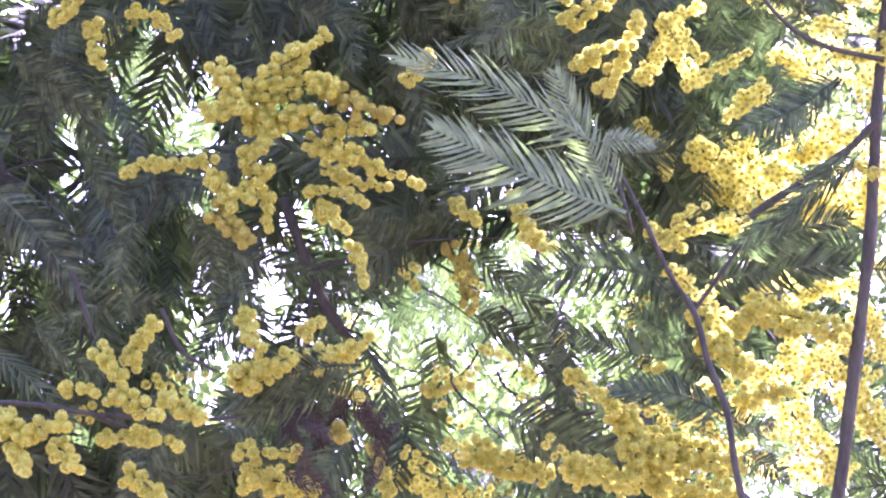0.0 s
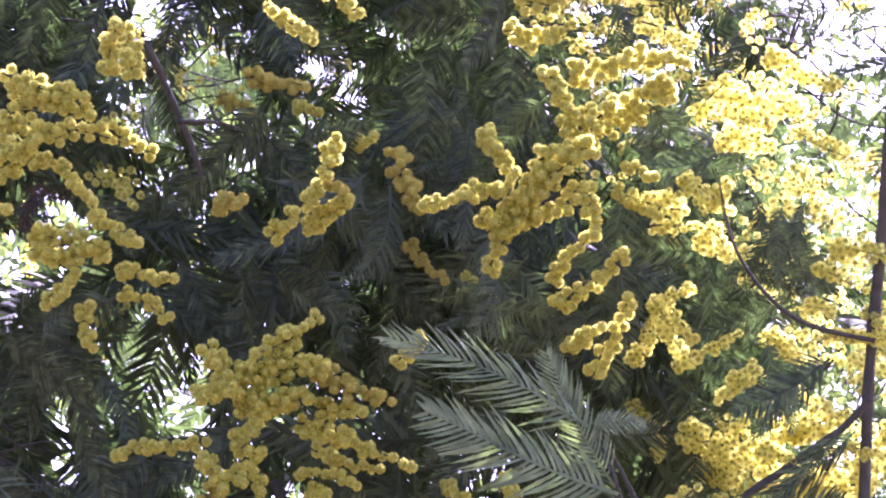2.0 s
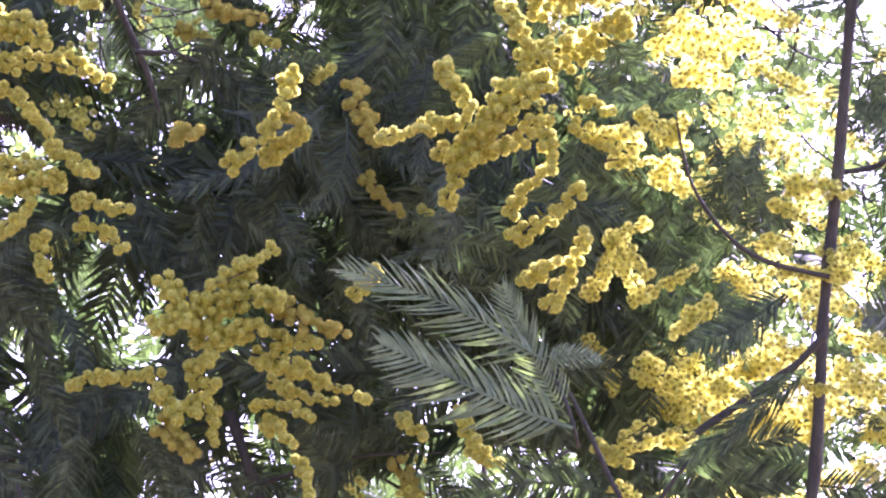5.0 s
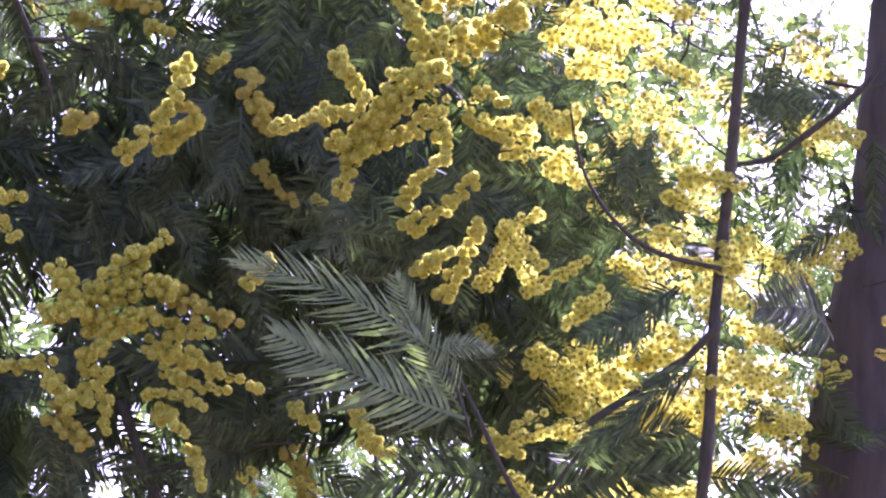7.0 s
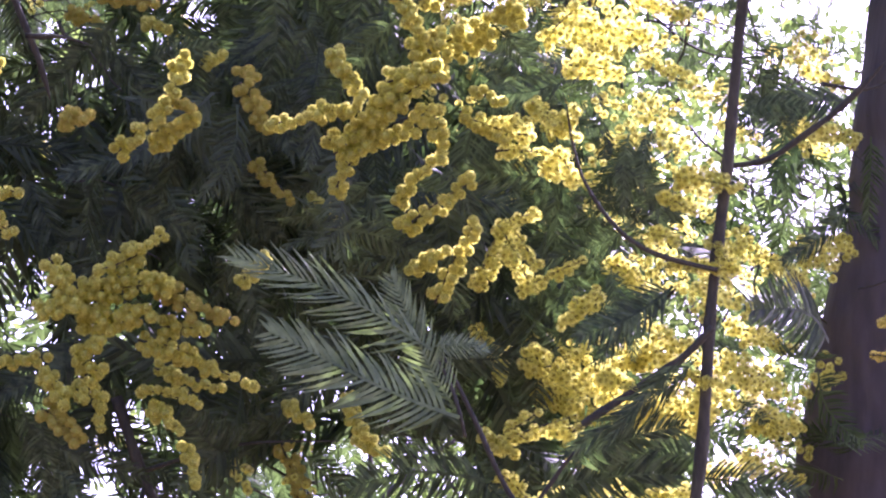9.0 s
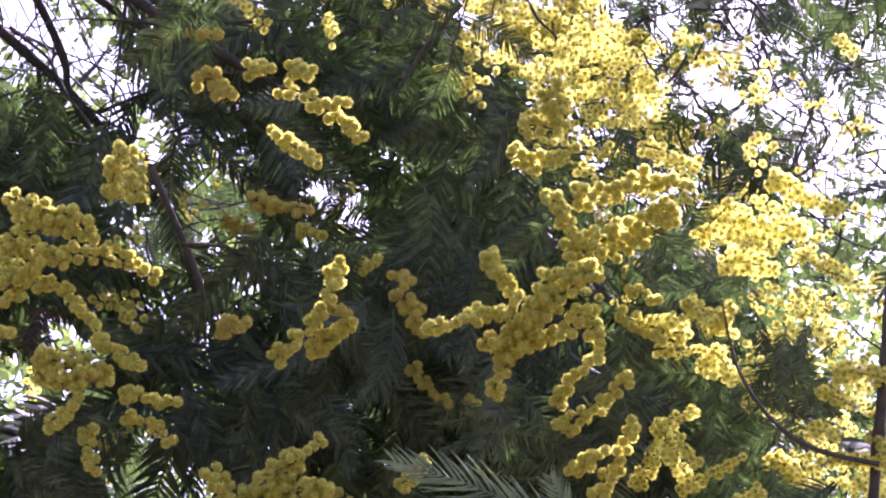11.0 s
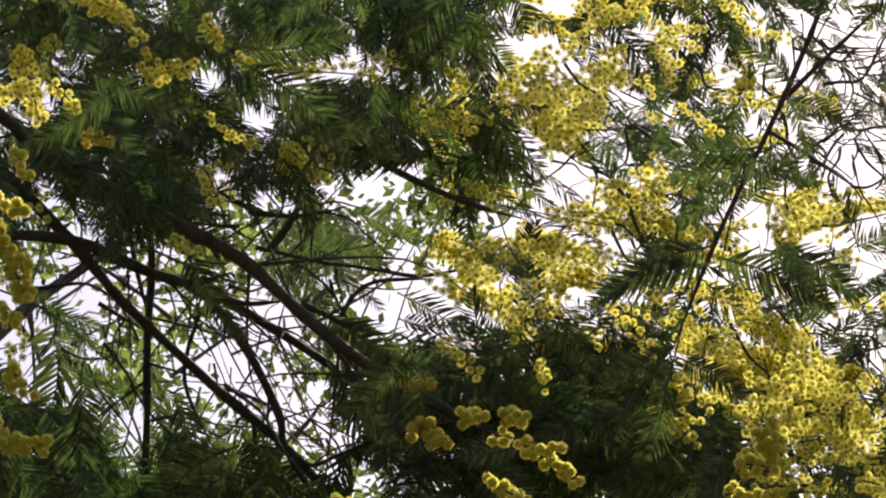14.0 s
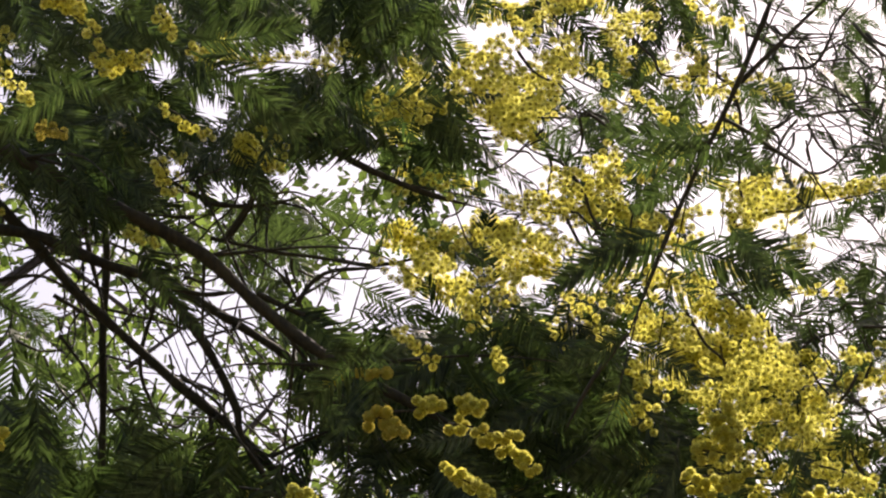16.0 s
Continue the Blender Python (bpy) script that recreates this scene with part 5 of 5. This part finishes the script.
def bloom(x, z, rx, rz, count, near=2.0, far=2.4):
    """A stretch of the crown sown with short racemes of pompoms, two ranks on each stalk."""
    g = np.random.default_rng(int(abs(x) * 100000 + z * 10000))
    vs, ts, base, made = [], [], 0, 0
    lean = g.uniform(-0.9, 0.5)
    while made < count * 1.45:
        a, k, yy = g.uniform(0, 2 * np.pi), math.sqrt(g.uniform()), g.uniform(near, far)
        p = np.array([(x + rx * k * math.cos(a)) * yy / 2.2, yy, 1.6 + (z + rz * k * math.sin(a) - 1.6) * yy / 2.2])
        ang = lean + g.normal(0, 0.5)
        d = np.array([-math.cos(ang), g.normal(0, 0.4), math.sin(ang)])
        d /= np.linalg.norm(d)
        s = np.cross(d, np.array([g.normal(0, 0.4), -1, g.normal(0, 0.4)]))
        s /= np.linalg.norm(s)
        r, n = HEAD_R * g.uniform(0.76, 0.95), int(g.integers(5, 12))
        for i in range(n):
            q = p + d * r * 1.15 * (i - n / 2) + (s if i % 2 else -s) * r * g.uniform(0.8, 1.4) * (1.1 - 0.5 * i / n) + g.normal(0, 0.3, 3) * r
            made += 1
            if open_here(q, -0.002) and g.uniform() < 0.8:
                continue
            hv, ht = OPEN_HEADS[int(g.integers(6))]
            vs.append(hv @ turned(g).T * (r * g.uniform(0.82, 1.08)) + q)
            ts.append(ht + base)
            base += len(hv)
    if not vs:
        return None
    ob = under("blossom", petal_slots(tri_mesh("blossom", np.concatenate(vs), np.concatenate(ts), BLOOM), 0, 0, SHADED_HEART), tree, "scattered small pompom flowers")
    return tagged(ob, kind="stuff")


bloom(-0.057, 1.989, 0.028, 0.017, 5)
bloom(-0.106, 1.929, 0.031, 0.017, 5)
bloom(-0.190, 1.968, 0.038, 0.021, 5)
bloom(-0.252, 1.954, 0.028, 0.017, 4)
bloom(-0.231, 2.192, 0.031, 0.028, 4, 2.06, 2.2)
bloom(-0.138, 2.366, 0.041, 0.024, 5, 2.06, 2.2)
bloom(-0.065, 2.382, 0.041, 0.014, 4, 2.06, 2.2)
bloom(0.209, 2.343, 0.029, 0.022, 31)
bloom(0.184, 2.282, 0.018, 0.013, 12)
bloom(0.224, 2.282, 0.018, 0.014, 9)
bloom(0.256, 2.242, 0.018, 0.011, 9)
bloom(0.212, 2.233, 0.018, 0.014, 10)
bloom(0.244, 2.204, 0.018, 0.014, 10)
bloom(0.273, 2.193, 0.018, 0.011, 12)
bloom(0.309, 2.190, 0.022, 0.014, 14)
bloom(0.183, 2.122, 0.033, 0.025, 40)
bloom(0.233, 2.134, 0.022, 0.018, 19)
bloom(0.250, 2.098, 0.025, 0.018, 27)
bloom(0.294, 2.135, 0.022, 0.018, 19)
bloom(0.304, 2.106, 0.022, 0.018, 19)
bloom(0.294, 2.164, 0.022, 0.014, 11)
bloom(0.344, 2.281, 0.022, 0.014, 12)
bloom(0.342, 2.206, 0.022, 0.011, 8)
bloom(0.314, 2.280, 0.018, 0.014, 8)
bloom(0.154, 2.129, 0.018, 0.014, 6)
bloom(0.347, 2.121, 0.011, 0.018, 7)
bloom(0.307, 2.077, 0.022, 0.014, 12)
bloom(0.165, 2.078, 0.022, 0.011, 9)
bloom(0.338, 2.338, 0.022, 0.014, 9)
bloom(0.252, 2.272, 0.018, 0.014, 9)
bloom(0.235, 2.104, 0.025, 0.014, 18)
bloom(0.247, 2.137, 0.018, 0.014, 10)
bloom(0.146, 2.036, 0.014, 0.011, 6)
bloom(0.170, 2.011, 0.014, 0.022, 15)
bloom(0.199, 2.025, 0.025, 0.018, 22)
bloom(0.234, 2.032, 0.025, 0.018, 22)
bloom(0.201, 1.993, 0.029, 0.018, 23)
bloom(0.251, 2.004, 0.018, 0.018, 13)
bloom(0.128, 1.954, 0.033, 0.018, 29)
bloom(0.162, 1.943, 0.029, 0.018, 26)
bloom(0.089, 1.975, 0.014, 0.014, 8)
bloom(0.222, 1.968, 0.022, 0.018, 15)
bloom(0.232, 1.933, 0.025, 0.018, 22)
bloom(0.065, 1.926, 0.022, 0.011, 9)
bloom(0.030, 1.926, 0.022, 0.014, 9)
bloom(0.006, 1.982, 0.014, 0.011, 5)
bloom(0.013, 2.057, 0.014, 0.018, 8)
bloom(-0.051, 2.057, 0.011, 0.014, 5)
bloom(-0.015, 1.926, 0.014, 0.011, 5)
bloom(0.131, 1.922, 0.036, 0.011, 15)
bloom(0.260, 1.965, 0.014, 0.022, 12)
bloom(-0.109, 1.929, 0.018, 0.014, 8)
bloom(-0.186, 1.922, 0.014, 0.011, 5)
bloom(0.039, 2.478, 0.029, 0.013, 18)
bloom(0.084, 2.474, 0.040, 0.016, 35)
bloom(0.120, 2.454, 0.036, 0.022, 42)
bloom(0.072, 2.423, 0.016, 0.018, 17)
bloom(0.105, 2.426, 0.022, 0.018, 13)
bloom(0.138, 2.422, 0.029, 0.018, 26)
bloom(0.145, 2.393, 0.029, 0.009, 9)
bloom(0.206, 2.458, 0.022, 0.014, 12)
bloom(0.180, 2.474, 0.018, 0.011, 6)
bloom(0.193, 2.399, 0.022, 0.011, 8)
bloom(0.222, 2.387, 0.022, 0.014, 9)
bloom(0.261, 2.469, 0.018, 0.011, 5)
bloom(0.010, 2.454, 0.011, 0.011, 5)
bloom(0.180, 2.341, 0.018, 0.018, 13)
bloom(0.202, 2.352, 0.022, 0.014, 15)
bloom(0.224, 2.337, 0.025, 0.018, 20)
bloom(0.168, 2.284, 0.022, 0.018, 15)
bloom(0.185, 2.257, 0.025, 0.022, 24)
bloom(0.135, 2.276, 0.018, 0.011, 7)
bloom(0.211, 2.287, 0.022, 0.018, 15)
bloom(0.237, 2.303, 0.022, 0.018, 15)
bloom(0.262, 2.280, 0.022, 0.022, 18)
bloom(0.260, 2.238, 0.022, 0.018, 15)
bloom(0.241, 2.201, 0.029, 0.018, 18)
bloom(0.130, 2.370, 0.029, 0.008, 10)
bloom(-0.209, 2.349, 0.029, 0.014, 10)
bloom(-0.260, 2.338, 0.022, 0.014, 11)
bloom(-0.136, 2.361, 0.022, 0.011, 7)
bloom(-0.067, 2.341, 0.014, 0.007, 4)
bloom(-0.142, 2.666, 0.022, 0.014, 15)
bloom(-0.054, 2.663, 0.022, 0.014, 14)
bloom(-0.123, 2.615, 0.014, 0.014, 6)
bloom(0.097, 2.446, 0.033, 0.018, 29)
bloom(0.126, 2.430, 0.025, 0.014, 13)
bloom(0.074, 2.423, 0.014, 0.014, 12)
bloom(0.012, 2.448, 0.014, 0.014, 8)
bloom(0.180, 2.358, 0.011, 0.022, 10)
bloom(0.058, 2.396, 0.011, 0.007, 4)
bloom(-0.198, 2.384, 0.009, 0.018, 8)
bloom(-0.139, 2.367, 0.018, 0.011, 6)
bloom(-0.230, 2.648, 0.011, 0.014, 5)
bloom(-0.292, 2.633, 0.007, 0.009, 4)
bloom(-0.323, 2.663, 0.014, 0.009, 4)
bloom(-0.010, 2.779, 0.025, 0.018, 18)
bloom(-0.088, 2.775, 0.022, 0.011, 8)
bloom(-0.039, 2.737, 0.029, 0.014, 12)
bloom(0.018, 2.729, 0.018, 0.014, 10)
bloom(0.043, 2.754, 0.007, 0.018, 5)
bloom(-0.117, 2.715, 0.014, 0.014, 7)
bloom(-0.079, 2.705, 0.025, 0.018, 22)
bloom(-0.053, 2.686, 0.025, 0.018, 27)
bloom(-0.006, 2.705, 0.025, 0.014, 16)
bloom(-0.134, 2.673, 0.022, 0.018, 23)
bloom(-0.096, 2.663, 0.011, 0.014, 4)
bloom(-0.050, 2.652, 0.022, 0.014, 11)
bloom(-0.010, 2.603, 0.033, 0.018, 29)
bloom(0.022, 2.577, 0.022, 0.011, 14)
bloom(0.002, 2.624, 0.014, 0.011, 8)
bloom(-0.114, 2.559, 0.022, 0.018, 17)
bloom(-0.076, 2.557, 0.029, 0.022, 31)
bloom(-0.045, 2.580, 0.018, 0.014, 13)
bloom(-0.092, 2.530, 0.025, 0.014, 14)
bloom(-0.006, 2.525, 0.022, 0.011, 9)
bloom(0.061, 2.530, 0.018, 0.014, 10)
bloom(0.034, 2.503, 0.014, 0.014, 10)
bloom(0.077, 2.493, 0.033, 0.018, 38)
bloom(0.102, 2.472, 0.033, 0.018, 38)
bloom(0.057, 2.462, 0.029, 0.011, 15)
bloom(0.117, 2.588, 0.025, 0.011, 16)
bloom(0.107, 2.605, 0.011, 0.011, 6)
bloom(-0.126, 2.499, 0.014, 0.011, 5)
bloom(-0.179, 2.715, 0.014, 0.011, 5)
bloom(-0.234, 2.714, 0.022, 0.009, 7)
bloom(-0.265, 2.724, 0.014, 0.011, 5)
bloom(-0.223, 2.649, 0.011, 0.011, 5)
bloom(-0.284, 2.631, 0.011, 0.011, 4)
bloom(-0.178, 2.798, 0.014, 0.014, 6)
bloom(0.073, 2.674, 0.022, 0.011, 8)
bloom(0.071, 2.709, 0.011, 0.011, 5)
bloom(0.134, 2.563, 0.011, 0.014, 6)
bloom(0.114, 2.539, 0.014, 0.011, 5)
bloom(0.002, 2.619, 0.141, 0.156, 280)
bloom(0.081, 2.510, 0.112, 0.145, 159)
bloom(0.180, 2.329, 0.109, 0.156, 232)
bloom(0.084, 2.458, 0.072, 0.040, 42)
bloom(0.263, 2.223, 0.094, 0.145, 160)
bloom(0.163, 1.996, 0.109, 0.087, 92)
bloom(-0.008, 1.996, 0.091, 0.072, 45)
bloom(-0.336, 2.759, 0.109, 0.054, 29)
bloom(-0.226, 2.319, 0.054, 0.072, 31)
bloom(-0.425, 2.559, 0.022, 0.083, 53)
bloom(-0.173, 2.280, 0.109, 0.120, 60, 2.3, 2.9)
bloom(-0.029, 2.299, 0.091, 0.101, 30, 2.3, 2.9)
bloom(-0.100, 2.046, 0.145, 0.072, 40, 2.3, 2.9)
bloom(-0.118, 2.376, 0.091, 0.043, 40, 2.3, 2.9)
bloom(-0.203, 2.380, 0.054, 0.054, 40, 2.3, 2.9)
bloom(-0.095, 2.389, 0.072, 0.043, 20, 2.3, 2.9)
bloom(-0.064, 2.695, 0.040, 0.033, 44, 1.96, 2.15)
bloom(-0.012, 2.744, 0.043, 0.029, 31, 1.96, 2.15)
bloom(-0.106, 2.563, 0.033, 0.029, 28, 1.96, 2.15)
bloom(-0.031, 2.555, 0.036, 0.022, 19, 1.96, 2.15)
bloom(-0.134, 2.678, 0.022, 0.018, 12, 1.96, 2.15)
bloom(-0.003, 2.595, 0.033, 0.018, 17, 1.96, 2.15)
bloom(-0.257, 2.719, 0.029, 0.009, 8, 1.96, 2.15)
bloom(-0.424, 2.782, 0.022, 0.025, 8, 1.96, 2.15)
bloom(0.113, 2.446, 0.040, 0.025, 25, 1.96, 2.15)
bloom(0.080, 2.478, 0.040, 0.022, 21, 1.96, 2.15)


def tangle(x, z, rx, rz, count):
    """Fine bare twiglets that cross the gaps of the crown."""
    g = np.random.default_rng(int(abs(x) * 30000 + z * 7000))
    vs, ts, base = [], [], 0
    for _ in range(count):
        a, k, yy = g.uniform(0, 2 * np.pi), math.sqrt(g.uniform()), g.uniform(2.1, 2.8)
        p = Vector(((x + rx * k * math.cos(a)) * yy / 2.2, yy, 1.6 + (z + rz * k * math.sin(a) - 1.6) * yy / 2.2))
        d = Vector((g.normal(0.5, 0.6), g.normal(0, 0.4), g.normal(-0.5, 0.6))).normalized()
        n, size = int(g.integers(4, 8)), g.uniform(0.03, 0.10)
        pts = [p]
        for _ in range(n):
            d = (d + Vector((g.normal(0, 0.3), g.normal(0, 0.2), g.normal(0, 0.3)))).normalized()
            pts.append(pts[-1] + d * size / n)
        line = smooth_line(pts, 3)
        r0 = g.uniform(0.0005, 0.0014)
        v, f = tube(line, [r0 * (1 - 0.6 * i / len(line)) for i in range(len(line))], 4)
        vs.append(np.array([tuple(q) for q in v]))
        ts.append(np.array([(q[0], q[i], q[i + 1]) for q in f for i in range(1, len(q) - 1)]) + base)
        base += len(v)
    ob = under("twig_tangle", tri_mesh("twig_tangle", np.concatenate(vs), np.concatenate(ts), TWIG), tree, "tangle of fine bare twigs")
    return tagged(ob, kind="stuff")


tangle(0.030, 2.656, 0.120, 0.127, 60)
tangle(0.112, 2.550, 0.087, 0.109, 40)
tangle(0.211, 2.403, 0.083, 0.094, 50)
tangle(0.318, 2.262, 0.080, 0.109, 40)
tangle(0.041, 2.011, 0.145, 0.080, 40)
tangle(-0.315, 2.586, 0.120, 0.094, 60)
tangle(-0.294, 2.550, 0.091, 0.109, 50)
tangle(-0.228, 2.388, 0.058, 0.091, 40)
tangle(-0.126, 2.272, 0.058, 0.080, 30)
tangle(0.146, 2.686, 0.058, 0.047, 70)
tangle(0.230, 2.426, 0.062, 0.062, 60)
tangle(0.136, 2.497, 0.062, 0.054, 40)
tangle(-0.008, 2.645, 0.043, 0.029, 25)


# ---- trees behind, and unseen ones that block skylight ----
def far_tree(x, y, height, spread, leaves, seed, small=0.05, large=0.10, loose=0.32):
    g = np.random.default_rng(seed)
    top = tagged(new("tree"), "tall leafy tree behind the mimosa, sunlit from behind, or one added unseen to block skylight", "tree", "trees behind")
    top.location = (x, y, 0)
    line = smooth_line([(0, 0, -0.1), (g.normal(0, .2), 0, height * 0.35), (g.normal(0, .4), g.normal(0, .3), height * 0.7), (g.normal(0, .4), 0, height * 0.82)], 6)
    v, f = tube(line, [0.10 * height / 8 * (1 - 0.97 * i / (len(line) - 1)) + 0.004 for i in range(len(line))], 12, 0.2)
    tr = new("trunk", mesh_from("trunk", v, f, BARK, True))
    tr.parent = top
    n = 60
    cent = []
    for i in range(n):
        hh = g.uniform(0.12, 1.0)
        rad = spread * math.sqrt(g.uniform(0.05, 1)) * (1.05 - 0.75 * abs(hh - 0.5))
        a = g.uniform(0, 2 * math.pi)
        c = np.array([rad * math.cos(a), rad * math.sin(a), hh * height])
        cent.append(c)
        lv, lf = tube(smooth_line([(0, 0, max(0.4, c[2] - 0.5 * rad)), tuple(c * np.array([.5, .5, 1]) - np.array([0, 0, .1 * rad])), tuple(c)], 3), [0.013 - 0.0019 * q for q in range(7)], 5)
        br = new("branch", mesh_from("branch", lv, lf, BARK, True))
        br.parent = top
    cent = np.array(cent)
    pick = g.integers(0, n, leaves)
    p = cent[pick] + g.normal(0, 1, (leaves, 3)) * np.array([1, 1, 0.8]) * loose * spread / 2.6
    d1 = g.normal(0, 1, (leaves, 3))
    d1[:, 2] -= 0.5
    d1 /= np.linalg.norm(d1, axis=1)[:, None]
    d2 = np.cross(d1, g.normal(0, 1, (leaves, 3)))
    d2 /= np.linalg.norm(d2, axis=1)[:, None]
    s = g.uniform(small, large, (leaves, 1))
    vv = np.stack([p, p + d1 * s * 0.5 + d2 * s * 0.28, p + d1 * s, p + d1 * s * 0.5 - d2 * s * 0.28], 1).reshape(-1, 3)
    b = np.arange(leaves)[:, None] * 4
    tt = np.concatenate([b + np.array([0, 1, 2]), b + np.array([0, 2, 3])])
    cr = new("crown", tri_mesh("crown", vv, tt, FAR_LEAF))
    cr.parent = top
    tagged(cr, "crown of small green leaves", kind="stuff")
    return top


far_tree(-6.5, 21.0, 15.0, 4.2, 8000, 1, 0.07, 0.14, 0.16)
far_tree(2.6, 22.0, 8.6, 3.4, 40000, 2)
far_tree(-2.6, 29.0, 16.0, 4.6, 13000, 3, 0.08, 0.16, 0.14)
far_tree(-2.7, 12.5, 5.9, 2.0, 44000, 11, 0.04, 0.07)
far_tree(0.4, 13.5, 6.0, 2.0, 62000, 12, 0.035, 0.062)
far_tree(-2.3, 16.0, 11.0, 1.8, 3600, 13, 0.05, 0.09, 0.11)
far_tree(-3.3, 18.0, 12.0, 1.8, 3600, 14, 0.05, 0.09, 0.11)
far_tree(6.5, 26.0, 8.2, 4.0, 26000, 4)
# Four unseen trees added at the sides and behind the camera to block skylight.
far_tree(9.5, 6.0, 9.0, 3.4, 7000, 5, 0.08, 0.16)
far_tree(-9.0, 3.0, 11.0, 3.8, 7000, 6, 0.08, 0.16)
far_tree(-5.0, -9.0, 12.0, 4.0, 7000, 7, 0.08, 0.16)
far_tree(4.5, -10.0, 11.0, 4.0, 7000, 8, 0.08, 0.16)
